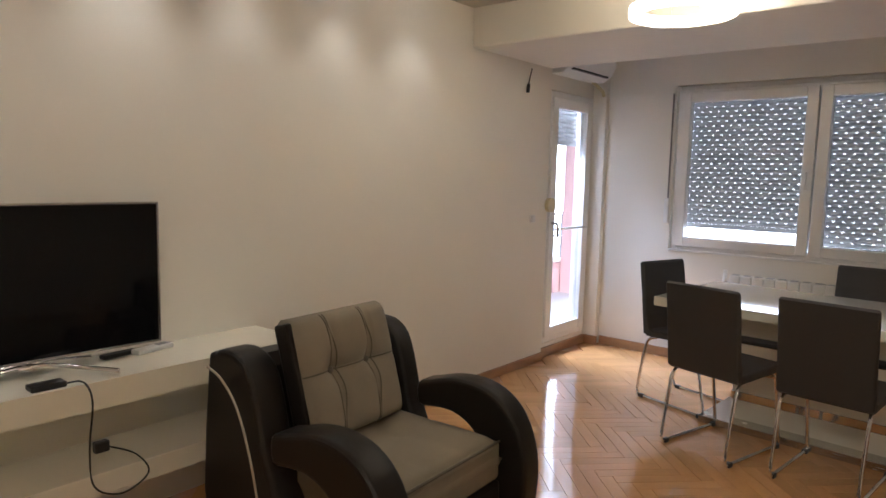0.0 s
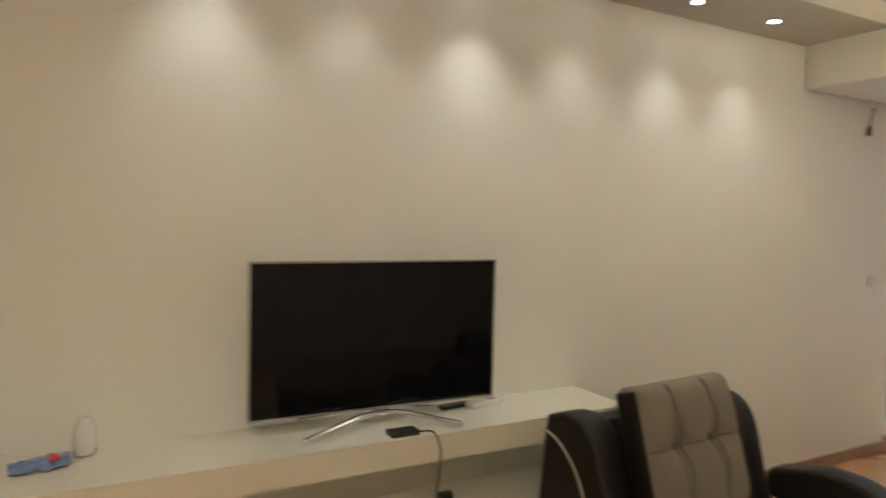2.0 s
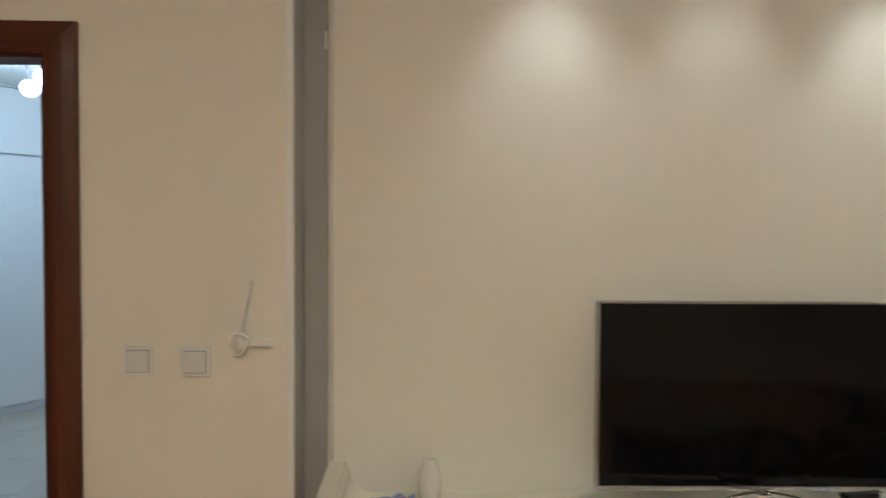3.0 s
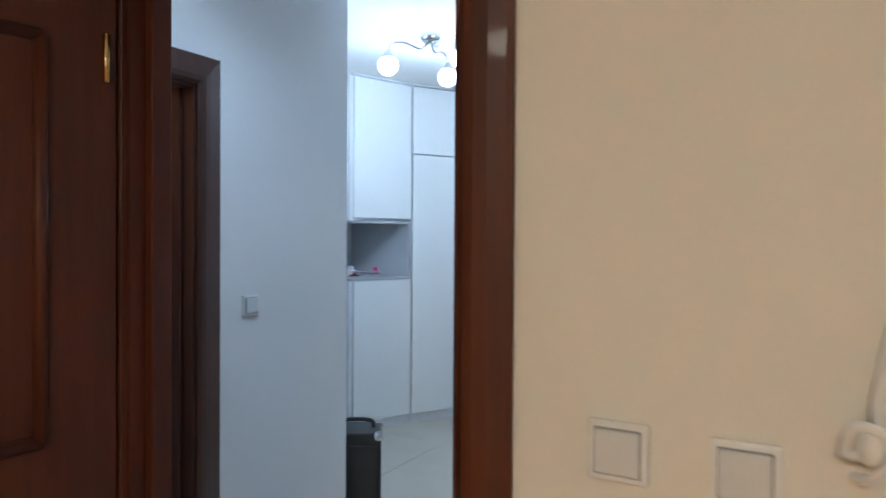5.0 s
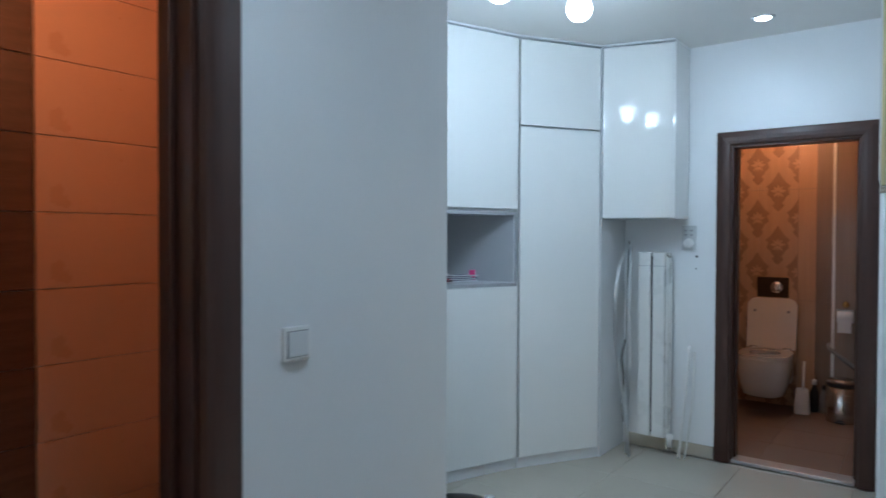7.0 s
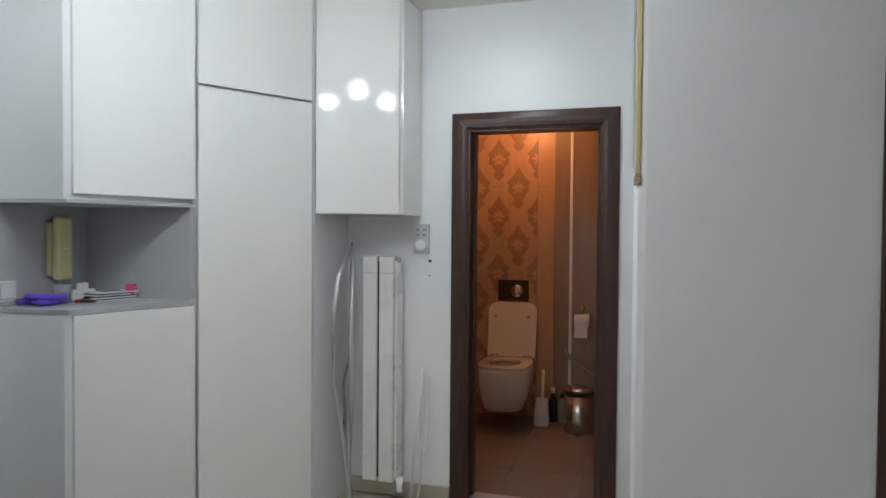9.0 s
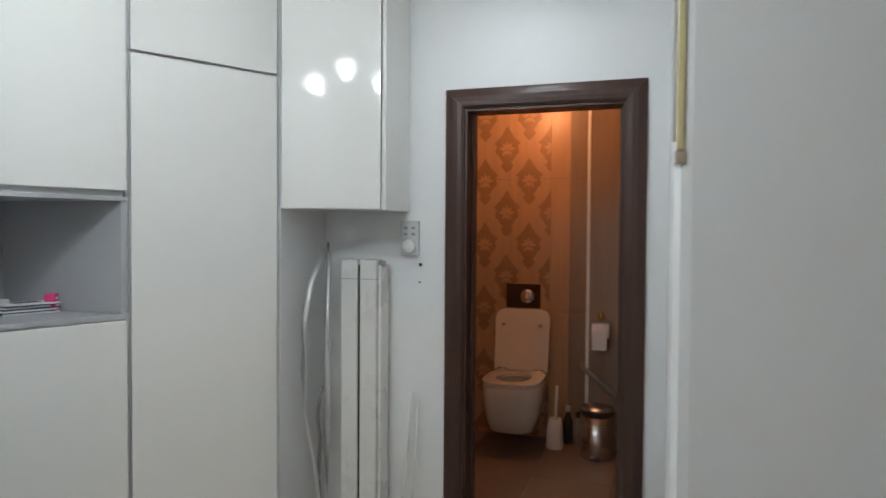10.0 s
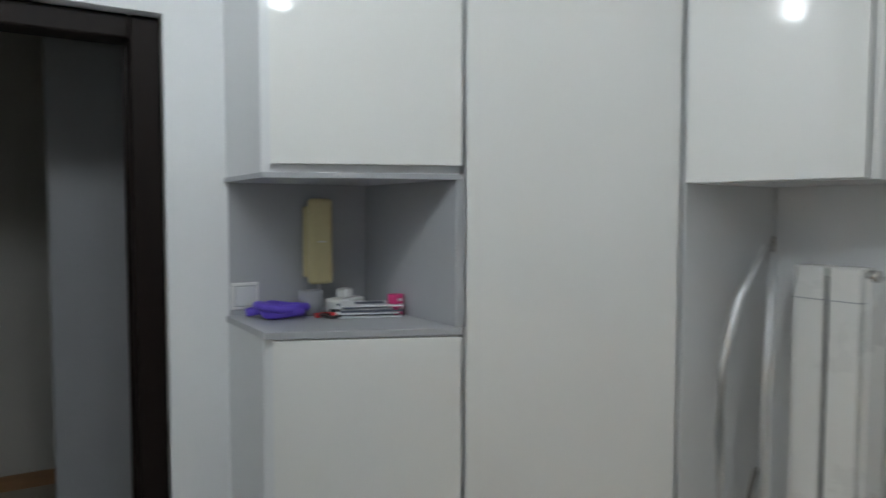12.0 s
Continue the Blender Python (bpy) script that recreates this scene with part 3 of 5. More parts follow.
# local x runs along -y of the world, local y out of the room
win = thing("window_1", (WX, WY1, 0), "white plastic window with half-lowered grey roller shutters", "window", -90, kind="structure")
WW = WY1 - WY0
frame_parts(win, "window_frame", 0.012, WW - 0.01, WZ0 + 0.01, WZ1 - 0.035, 0.05, 0.02, 0.11)
part("shutter_box", bx(0.012, 0.06, WZ1 - 0.034, WW - 0.01, 0.24, WZ1 - 0.002), PVC, win)
part("window_sill", bx(0.0, -0.01, WZ0 - 0.002, WW, 0.05, WZ0 + 0.012, bevel=0.004), PVC, win)
for i, drop_to in ((0, WZ0 + 0.19), (1, WZ0 + 0.09), (2, WZ0 + 0.12)):
    a = 0.04 + i * (WW - 0.06) * 0.41
    b = min(a + (WW - 0.06) * 0.405, WW - 0.04)
    frame_parts(win, "sash", a, b, WZ0 + 0.04, WZ1 - 0.06, 0.075, -0.006, 0.085)
    pane = part("pane", bx(a + 0.07, 0.055, WZ0 + 0.11, b - 0.07, 0.061, WZ1 - 0.13), GLASS, win)
    pane.visible_shadow = False
    shutter(win, a - 0.02, b + 0.02, drop_to, WZ1 - 0.05)
    for v in win.children:
        if v.name.startswith(("slat", "slit_row", "bottom_bar")) and v.location.y == 0:
            v.location.y = 0.15
    hd = part("handle", tube(B(), [(b - 0.035, 0.024, 1.52), (b - 0.035, -0.03, 1.52), (b - 0.035, -0.035, 1.40)], 0.010, 8), PVC, win)
part("strap_winder", bx(-0.045, -0.03, 1.10, -0.005, -0.002, 1.30, bevel=0.008), PVC, win)
part("strap", bx(-0.030, -0.006, 1.30, -0.016, -0.003, WZ1 - 0.06), RUBBER, win)

bal = thing("balcony_door", (5.56, 0.2, 0.10), "white plastic balcony door with a part-lowered shutter", "door", kind="structure")
frame_parts(bal, "door_frame", 0.005, 0.735, 0.005, 2.015, 0.055, -0.004, 0.07)
frame_parts(bal, "sash", 0.05, 0.69, 0.05, 1.97, 0.085, -0.025, 0.045)
pn = part("pane", bx(0.13, 0.010, 0.13, 0.61, 0.016, 1.89), GLASS, bal)
pn.visible_shadow = False
shutter(bal, 0.06, 0.68, 1.62, 1.98)
for v in bal.children:
    if v.name.startswith(("slat", "slit_row", "bottom_bar")):
        v.location.y = 0.12
part("handle", tube(B(), smooth_path([(0.09, -0.024, 0.98), (0.09, -0.07, 0.98), (0.10, -0.075, 0.95), (0.11, -0.07, 0.87)]), 0.010, 8), STEEL, bal, "steel lever handle")
part("push_bar", tube(B(), [(0.12, -0.03, 0.93), (0.66, -0.03, 0.93)], 0.009, 8), ALU, bal)
part("strap_winder", tube(B(), [(-0.025, -0.09, 1.13), (-0.025, -0.055, 1.13)], 0.055, 18), PVC_OLD, bal)

ac = thing("air_conditioner", (5.58, 0.2, 2.24), "white split air conditioner above the balcony door", "air conditioner")
part("body", prism(B(), [(0, 0), (-0.10, -0.0), (-0.17, 0.05), (-0.205, 0.12), (-0.20, 0.25), (-0.18, 0.28), (0, 0.28)], 0, 0.70, Matrix(((0, 0, 1, 0), (1, 0, 0, -0.002), (0, 1, 0, 0), (0, 0, 0, 1))), bevel=0.010), PVC, ac)
part("louvre", bx(0.06, -0.168, 0.028, 0.64, -0.120, 0.040), BLACK, ac, "dark air outlet slot")
part("drain_pipe", tube(B(), smooth_path([(0.62, -0.03, 0.01), (0.68, -0.06, -0.03), (0.705, -0.09, -0.07), (0.712, -0.10, -0.11)]), 0.014, 8), PVC_OLD, ac)


# ---- living room things ----
YZ = Matrix(((0, 0, 1, 0), (1, 0, 0, 0), (0, 1, 0, 0), (0, 0, 0, 1)))  # plan (a, b) drawn along x: a to y, b to z


def at_x(x0):
    return Matrix.Translation((x0, 0, 0)) @ YZ


console = thing("media_console", (0.556, 0.153, 0), "long cream gloss wall console curving up at one end", "console")
prof = [(0.0, H - 0.01), (0.0, 0.70), (0.02, 0.63), (0.08, 0.60), (2.33, 0.60), (2.33, 0.70), (0.14, 0.70)] + arc(0.14, 0.78, 0.08, 265, 185, 6) + [(0.035, H - 0.01)]
bm = B()
prism(bm, [(x, z) for x, z in prof[1:] if z < 1.0] + [(0.050, 0.80), (0.0, 0.80)], 0, 0.35, Matrix(((1, 0, 0, 0), (0, 0, -1, 0), (0, 1, 0, 0), (0, 0, 0, 1))))
part("top_slab", bm, CONSOLE, console)
part("back_panel", bx(0.10, -0.03, 0.30, 2.33, -0.003, 0.598), CONSOLE, console)
part("lower_shelf", bx(0.04, -0.35, 0.285, 2.33, -0.031, 0.366, bevel=0.003), CONSOLE, console)
for x in (0.3, 1.25, 2.1):
    part("foot", bx(x, -0.25, 0.0, x + 0.12, -0.05, 0.284), CONSOLE, console)

tv = thing("television", (1.852, 0.037, 0.70), "large black flat television with a chrome frame, switched off", "television", -2)
part("panel", bx(-0.49, 0.0, 0.047, 0.49, 0.028, 0.608, bevel=0.004), BLACK, tv)
part("screen", bx(-0.482, -0.004, 0.056, 0.482, -0.0005, 0.600), SCREEN, tv, "dark glossy screen")
for a in (("bezel", -0.492, 0.047, -0.484, 0.610), ("bezel", 0.484, 0.047, 0.492, 0.610), ("bezel", -0.484, 0.602, 0.484, 0.610), ("bezel", -0.484, 0.047, 0.484, 0.056)):
    part(a[0], bx(a[1], -0.007, a[2], a[3], -0.0045 + 0.008, a[4], bevel=0.0015), STEEL, tv, "thin steel rim")
part("neck", tube(B(), [(0, -0.015, 0.045), (0, -0.015, 0.028)], 0.035, 14), CHROME, tv)
for tip in ((-0.34, -0.165), (0.25, -0.195), (0.25, 0.08), (-0.30, 0.09)):
    bm = tube(B(), smooth_path([(0, -0.015, 0.036), (tip[0] * 0.3, -0.015 + (tip[1] + 0.015) * 0.3, 0.040), (tip[0] * 0.7, -0.015 + (tip[1] + 0.015) * 0.7, 0.024), (tip[0], tip[1], 0.0115)]), 0.0115, 8)
    part("leg", bm, CHROME, tv, "chrome star leg")

adp = thing("power_adapter", (1.86, -0.150, 0.70), "small black set-top box with a dangling cable", "set-top box", 0)
part("case", bx(-0.055, -0.03, 0.0, 0.055, 0.03, 0.020, bevel=0.005), BLACK, adp)
part("cable", tube(B(), smooth_path([(0.05, -0.02, 0.010), (0.10, -0.045, 0.008), (0.115, -0.075, -0.06), (0.10, -0.075, -0.22), (0.11, -0.08, -0.36), (0.20, -0.09, -0.41), (0.30, -0.08, -0.37), (0.26, -0.07, -0.29), (0.16, -0.07, -0.23)]), 0.0035, 6), BLACK, adp, "thin black cable")
part("plug", bx(0.115, -0.085, -0.245, 0.165, -0.055, -0.205, bevel=0.006), BLACK, adp)
rem = thing("remote_control", (2.33, 0.06, 0.70), "white air conditioner remote lying on the console", "remote control", 12)
part("case", bx(-0.085, -0.025, 0, 0.085, 0.025, 0.020, bevel=0.006), PVC, rem)
part("display", bx(0.02, -0.016, 0.0205, 0.07, 0.016, 0.0215), GREY_CUP, rem)
rem2 = thing("remote_control", (2.20, 0.075, 0.70), "black television remote lying on the console", "remote control", 8)
part("case", bx(-0.07, -0.02, 0, 0.07, 0.02, 0.016, bevel=0.005), BLACK, rem2)
vase = thing("vase", (0.865, 0.10, 0.70), "small white ceramic bottle vase on the console", "vase")
part("body", lathe(B(), [(0.024, 0), (0.033, 0.008), (0.036, 0.045), (0.032, 0.085), (0.020, 0.112), (0.018, 0.120), (0.014, 0.120)], 20), CERAMIC, vase)
cloth = thing("cleaning_cloth", (0.745, 0.03, 0.70), "crumpled blue and white striped cloth on the console", "cloth", 8)
bm = B()
bmesh.ops.create_grid(bm, x_segments=14, y_segments=10, size=0.5, matrix=Matrix.Diagonal((0.16, 0.10, 1, 1)))
for v in bm.verts:
    v.co.z = 0.012 + 0.022 * abs(noise.noise(v.co * 16)) + 0.012 * noise.noise(v.co * 40)
bmesh.ops.solidify(bm, geom=bm.faces[:], thickness=0.004)
part("fabric", bm, BLUE_CLOTH, cloth)
part("red_clip", bx(0.02, -0.04, 0.024, 0.05, -0.015, 0.040, bevel=0.006), RED, cloth, "small red clip")

# armchair, facing -y
arm = thing("armchair", (2.85, -0.78, 0), "dark leatherette armchair with curled arms and taupe suede cushions", "armchair", 3)
part("base", bx(-0.36, -0.33, 0.04, 0.25, 0.36, 0.27, bevel=0.03), LEATHER, arm)
part("front_panel", bx(-0.38, -0.372, 0.05, 0.25, -0.332, 0.26, bevel=0.015), LEATHER, arm)
part("backrest", prism(B(), [(0.22, 0.20), (0.27, 0.72), (0.31, 0.765), (0.40, 0.76), (0.45, 0.70), (0.44, 0.05), (0.22, 0.05)], -0.36, 0.265, YZ, bevel=0.025), LEATHER, arm)
wing = [(0.02, 0.05), (0.06, 0.30), (0.12, 0.46), (0.16, 0.62)] + [(0.20, 0.73), (0.26, 0.785), (0.34, 0.80), (0.41, 0.78), (0.455, 0.70), (0.46, 0.05)]
for x0, x1 in ((-0.50, -0.365), (0.27, 0.375)):
    part("wing", prism(B(), outline(wing, 3), x0, x1, YZ, bevel=0.022), LEATHER, arm)
pipe = [(0.445, 0.72), (0.36, 0.69), (0.27, 0.60), (0.20, 0.44), (0.15, 0.25), (0.12, 0.06)]
for x in (-0.502, 0.377):
    part("piping", tube(B(), smooth_path([(x, y, z) for y, z in pipe]), 0.005, 6), PIPING, arm, "pale curved piping")
outer = [(-0.44, 0.04), (-0.475, 0.18), (-0.48, 0.32), (-0.455, 0.44), (-0.40, 0.535), (-0.32, 0.595), (-0.22, 0.62), (-0.11, 0.615), (0.0, 0.585), (0.06, 0.56)]
inner = [(0.05, 0.47), (-0.04, 0.475), (-0.12, 0.475), (-0.20, 0.445), (-0.26, 0.385), (-0.29, 0.30), (-0.29, 0.18), (-0.25, 0.04)]
for x0, x1 in ((-0.53, -0.395), (0.245, 0.365)):
    part("armrest", prism(B(), outline(outer + inner, 3), x0, x1, YZ, bevel=0.020), LEATHER, arm, "curled leatherette armrest")
    part("foot", tube(B(), [((x0 + x1) / 2, 0.30, 0.0), ((x0 + x1) / 2, 0.30, 0.06)], [0.022, 0.03], 10), BLACK, arm)
seat = part("seat_cushion", pillow(B(), 0.635, 0.62, 0.185, k=22, buttons=((-0.10, 0.02, 0.02), (0.10, 0.02, 0.02)), power=14), SUEDE, arm, "taupe suede seat cushion with piped edge")
seat.location = (-0.075, -0.07, 0.262)
part("seat_front", bx(-0.388, -0.374, 0.270, 0.238, -0.02, 0.424, bevel=0.018), SUEDE, arm, "taupe suede cushion front")
part("seat_piping", tube(B(), [(-0.375, -0.377, 0.428), (0.222, -0.377, 0.428)], 0.005, 6), SEAM, arm)
cu = part("back_cushion", pillow(B(), 0.52, 0.48, 0.17, pinch=1, k=30, buttons=((-0.10, 0.02, 0.035), (0.10, 0.02, 0.035)), power=8), SUEDE, arm, "tufted taupe suede back cushion")
cu.matrix_basis = pose(-0.09, 0.225, 0.655, 74, 0, 2) @ Matrix.Translation((0, 0, -0.02))
BUTTONS = ((-0.10, 0.02, 0.035), (0.10, 0.02, 0.035))


def on_cushion(x, y):
    """A point on the back cushion's front, for its stitching."""
    u, v = x / 0.26, y / 0.24
    edge = max(0.0, 1 - abs(u) ** 8) * max(0.0, 1 - abs(v) ** 8)
    dip = sum(d * math.exp(-((x - a) ** 2 + (y - b) ** 2) / 0.003) + 0.45 * d * math.exp(-((x - a) ** 2) / 0.0002) + 0.175 * d * math.exp(-((y - b) ** 2) / 0.0002) for a, b, d in BUTTONS)
    return (x, y, 0.085 + 0.085 * edge ** 0.4 - dip * edge + 0.0015)


for x in (-0.10, 0.10):
    for off in (-0.009, 0.009):
        st = part("stitching", tube(B(), [on_cushion(x + off + 0.012 * math.cos(3.1 * v / 24), v / 100) for v in range(-23, 24)], 0.0028, 5), SEAM, arm)
        st.matrix_basis = cu.matrix_basis.copy()
st = part("stitching", tube(B(), [on_cushion(u / 100, 0.02) for u in range(-25, 26)], 0.0032, 5), SEAM, arm)
st.matrix_basis = cu.matrix_basis.copy()
side = part("cushion_side", bx(-0.266, -0.225, 0.045, -0.240, 0.225, 0.125, bevel=0.011), LEATHER, arm, "dark cushion border")
side.matrix_basis = cu.matrix_basis.copy()
for x in (-0.10, 0.10):
    b2 = part("button", lathe(B(), [(0.004, 0), (0.013, 0.002), (0.012, 0.007), (0.004, 0.010)], 12), SEAM, arm)
    b2.matrix_basis = cu.matrix_basis @ Matrix.Translation((x, 0.02, 0.118))

# round ottoman, seen mirrored in the screen
ott = thing("ottoman", (2.25, -2.0, 0), "round taupe upholstered ottoman", "ottoman")
part("body", lathe(B(), [(0.36, 0.0), (0.39, 0.03), (0.40, 0.30)], 36), LEATHER, ott)
part("cushion", lathe(B(), [(0.40, 0.302), (0.415, 0.34), (0.40, 0.39), (0.34, 0.415), (0.1, 0.42)], 36), SUEDE, ott, "taupe suede top cushion")

# dining table
tab = thing("dining_table", (5.26, -1.88, 0), "white gloss dining table on a panelled pedestal", "table", -4)
part("tabletop", bx(-0.46, -0.84, 0.70, 0.46, 0.84, 0.755, bevel=0.004), TABLETOP, tab)
part("pedestal", bx(-0.17, -0.45, 0.045, 0.17, 0.45, 0.699), TABLETOP, tab)
for z in (0.16, 0.33, 0.50):
    part("mirror_strip", bx(-0.176, -0.456, z, 0.176, 0.456, z + 0.05, bevel=0.002), CHROME, tab, "polished mirror strip")
part("base_plate", bx(-0.28, -0.60, 0.0, 0.28, 0.60, 0.045, bevel=0.004), STEEL, tab, "brushed steel base plate")


def dining_chair():
    c = thing("dining_chair", (0, 0, 0), "charcoal upholstered dining chair on chrome sled legs", "chair", group="chairs round the table")
    back = [(-0.19, 0.47), (-0.215, 0.56), (-0.240, 0.77), (-0.262, 0.895), (-0.277, 0.908), (-0.294, 0.898), (-0.288, 0.85), (-0.264, 0.68), (-0.245, 0.52), (-0.235, 0.44), (-0.20, 0.425)]
    part("backrest", prism(B(), back, -0.21, 0.21, YZ, bevel=0.012), FABRIC, c)
    seat_p = [(-0.21, 0.425), (0.20, 0.44), (0.225, 0.455), (0.22, 0.475), (0.19, 0.485), (-0.15, 0.468), (-0.205, 0.475)]
    part("seat", prism(B(), seat_p, -0.21, 0.21, YZ, bevel=0.012), FABRIC, c)
    for x in (-0.19, 0.19):
        pts = smooth_path([(x * 0.93, -0.14, 0.425), (x, -0.20, 0.40), (x, -0.23, 0.30), (x, -0.27, 0.06), (x, -0.262, 0.018), (x, -0.23, 0.012), (x, 0.0, 0.012), (x, 0.21, 0.012), (x, 0.235, 0.02), (x, 0.232, 0.06), (x, 0.17, 0.36), (x, 0.15, 0.41), (x * 0.93, 0.10, 0.428)], 5)
        part("leg", tube(B(), pts, 0.0095, 8), CHROME, c, "chrome sled leg")
        for y in (-0.235, 0.215):
            part("foot_cap", bx(x - 0.014, y - 0.018, 0.0, x + 0.014, y + 0.018, 0.024, bevel=0.004), BLACK, c)
    return c


# chairs face their own +y
chair = dining_chair()
chair.matrix_world = pose(4.76, -1.48, 0, 0, 0, -105)
copy_thing(chair, pose(4.72, -2.02, 0, 0, 0, -97))
copy_thing(chair, pose(5.33, -1.10, 0, 0, 0, 163))
copy_thing(chair, pose(5.86, -1.95, 0, 0, 0, 88))

rad = thing("window_radiator", (6.355, -1.02, 0), "white ribbed aluminium radiator below the window", "radiator")
for i in range(10):
    part("rib", bx(-0.115, -0.085 - 0.08 * i, 0.16, -0.03, -0.008 - 0.08 * i, 0.745, bevel=0.010), ENAMEL, rad)
    part("grille", bx(-0.10, -0.070 - 0.08 * i, 0.7455, -0.05, -0.022 - 0.08 * i, 0.7485), GREY_MEL, rad)
part("pipe", tube(B(), smooth_path([(-0.07, 0.0, 0.66), (-0.07, 0.03, 0.66), (-0.05, 0.05, 0.66), (-0.004, 0.05, 0.66)]), 0.010, 8), ENAMEL, rad)
part("valve", tube(B(), [(-0.07, 0.035, 0.64), (-0.07, 0.035, 0.775)], [0.018, 0.014], 10), PVC, rad)
part("riser", tube(B(), [(-0.07, 0.035, 0.0), (-0.07, 0.035, 0.64)], 0.009, 8), ENAMEL, rad)

# ring pendant
pend = thing("ring_pendant", (4.12, -1.36, H), "ring-shaped LED ceiling pendant with glowing hoops", "lamp")
part("canopy", lathe(B(), [(0.07, -0.03), (0.075, -0.005), (0.07, 0.0)], 20), CHROME, pend)


def hoop(cx, cy, z, r, name="hoop"):
    pts = [(cx + r * math.cos(2 * math.pi * i / 40), cy + r * math.sin(2 * math.pi * i / 40)) for i in range(40)]
    bm = B()
    ins = [(cx + (r - 0.035) * math.cos(2 * math.pi * i / 40), cy + (r - 0.035) * math.sin(2 * math.pi * i / 40)) for i in range(40)]
    vs = [[bm.verts.new((x, y, zz)) for x, y in ring] for ring, zz in ((pts, z), (pts, z + 0.045), (ins, z + 0.045), (ins, z))]
    for a in range(4):
        for i in range(40):
            bm.faces.new((vs[a][i], vs[a][(i + 1) % 40], vs[(a + 1) % 4][(i + 1) % 40], vs[(a + 1) % 4][i]))
    bmesh.ops.recalc_face_normals(bm, faces=bm.faces[:])
    return part(name, bm, GLOW_WARM, pend, "glowing LED hoop")


for cx, cy, z, r in ((0.0, 0.0, -0.435, 0.235), (0.19, -0.16, -0.35, 0.15), (-0.10, 0.10, -0.30, 0.12)):
    hoop(cx, cy, z, r)
    for a in (0.6, 2.7, 4.8):
        part("wire", tube(B(), [(cx + r * math.cos(a), cy + r * math.sin(a), z + 0.045), (0.03 * math.cos(a), 0.03 * math.sin(a), -0.03)], 0.0015, 5), STEEL, pend)
# unseen fill lamp on the ceiling, added to brighten the switch wall
cl = thing("ceiling_lamp", (0.6, -2.9, H), "unseen round glowing lamp added to brighten the switch wall", "lamp")
part("diffuser", lathe(B(), [(0.05, -0.09), (0.17, -0.075), (0.22, -0.03), (0.22, -0.002)], 30), GLOW_FILL, cl)

for sx, power in SPOTS:
    sp = thing("ceiling_spot", (sx, -0.06, 2.51), "small chrome recessed spotlight, switched on", "spotlight", group="wall washer spots")
    part("ring", lathe(B(), [(0.026, -0.006), (0.040, -0.006), (0.042, -0.0005), (0.026, -0.0005)], 20), CHROME, sp)
    part("lens", lathe(B(), [(0.004, -0.0095), (0.024, -0.008), (0.025, -0.0062)], 16), GLOW_SPOT, sp)


# ---- small wall things ----
def light_switch(at, turn, label, s=0.084, group="light switches"):
    """A square rocker switch on a wall; local y points out of the wall."""
    o = thing("light_switch", at, label, "switch", turn, group)
    part("plate", bx(-s / 2, 0.0005, -s / 2, s / 2, 0.013, s / 2, bevel=0.004), PVC, o)
    # dark grey sheet draws the shadow line round the rocker
    part("shadow_line", bx(-s * 0.385, 0.0132, -s * 0.385, s * 0.385, 0.0142, s * 0.385), GREY_CUP, o)
    part("rocker", bx(-s * 0.36, 0.0145, -s * 0.36, s * 0.36, 0.0185, s * 0.36, bevel=0.003), LACQUER_MATT, o)
    return o


light_switch((0.042, 0, 1.145), 180, "cream square rocker switch on the wall")
light_switch((0.201, 0, 1.142), 180, "cream square rocker switch on the wall")
light_switch((-1.73, 1.01, 1.165), -90, "white square rocker switch on the hall wall")
light_switch((-3.088, 2.985, 1.205), -90, "white square rocker switch inside the niche")
light_switch((5.32, 0.155, 1.13), 180, "small white switch on the television wall", 0.06)
cord = thing("loose_cable", (0.335, 0.0, 1.20), "loose cream cable with a tied plug hanging from the wall", "cable")
part("lead", tube(B(), smooth_path([(0.02, -0.001, 0.17), (0.012, -0.014, 0.12), (0.0, -0.016, 0.05), (0.0, -0.02, 0.0), (-0.03, -0.022, -0.01), (-0.02, -0.03, 0.025), (0.015, -0.03, 0.012), (0.0, -0.03, -0.03), (-0.02, -0.02, -0.035)]), 0.0065, 6), PVC, cord)
part("plug", bx(0.02, -0.028, -0.012, 0.085, -0.004, 0.006, bevel=0.004), PVC, cord)
part("knot", lathe(B(), [(0.003, -0.02), (0.012, -0.012), (0.014, 0.003), (0.010, 0.018), (0.003, 0.022)], 12, at=(-0.005, -0.024, 0.0)), PVC, cord)
tvc = thing("antenna_cable", (5.167, 0.155, 2.12), "short black cable end sticking out of the wall", "cable")
part("lead", tube(B(), smooth_path([(0.07, -0.002, 0.10), (0.03, -0.03, 0.09), (0.0, -0.035, 0.03), (-0.005, -0.03, -0.02)]), 0.005, 6), BLACK, tvc)
part("connector", tube(B(), [(-0.005, -0.03, -0.015), (-0.008, -0.028, -0.075)], 0.013, 8), BLACK, tvc)
hole = thing("wall_bracket", (0.549, 0.20, 2.10), "small white bracket on the wall's edge", "bracket")
part("clip", bx(-0.012, -0.02, -0.03, -0.0035, 0.02, 0.03, bevel=0.002), PVC, hole)


# ---- hall wardrobe ----
def quad_prism(pts, z0, z1, bevel=0.0):
    return prism(B(), pts, z0, z1, None, bevel)


def slab(a, b, out, t, z0, z1, gap=0.0, bevel=0.003):
    """A door leaf along the plan line a to b, t thick, set out by out from it."""
    a, b = Vector(a), Vector(b)
    d = (b - a).normalized()
    nrm = Vector((d.y, -d.x))
    p, q = a + d * gap + nrm * out, b - d * gap + nrm * out
    return prism(B(), [tuple(p), tuple(q), tuple(q + nrm * t), tuple(p + nrm * t)], z0, z1, None, bevel)


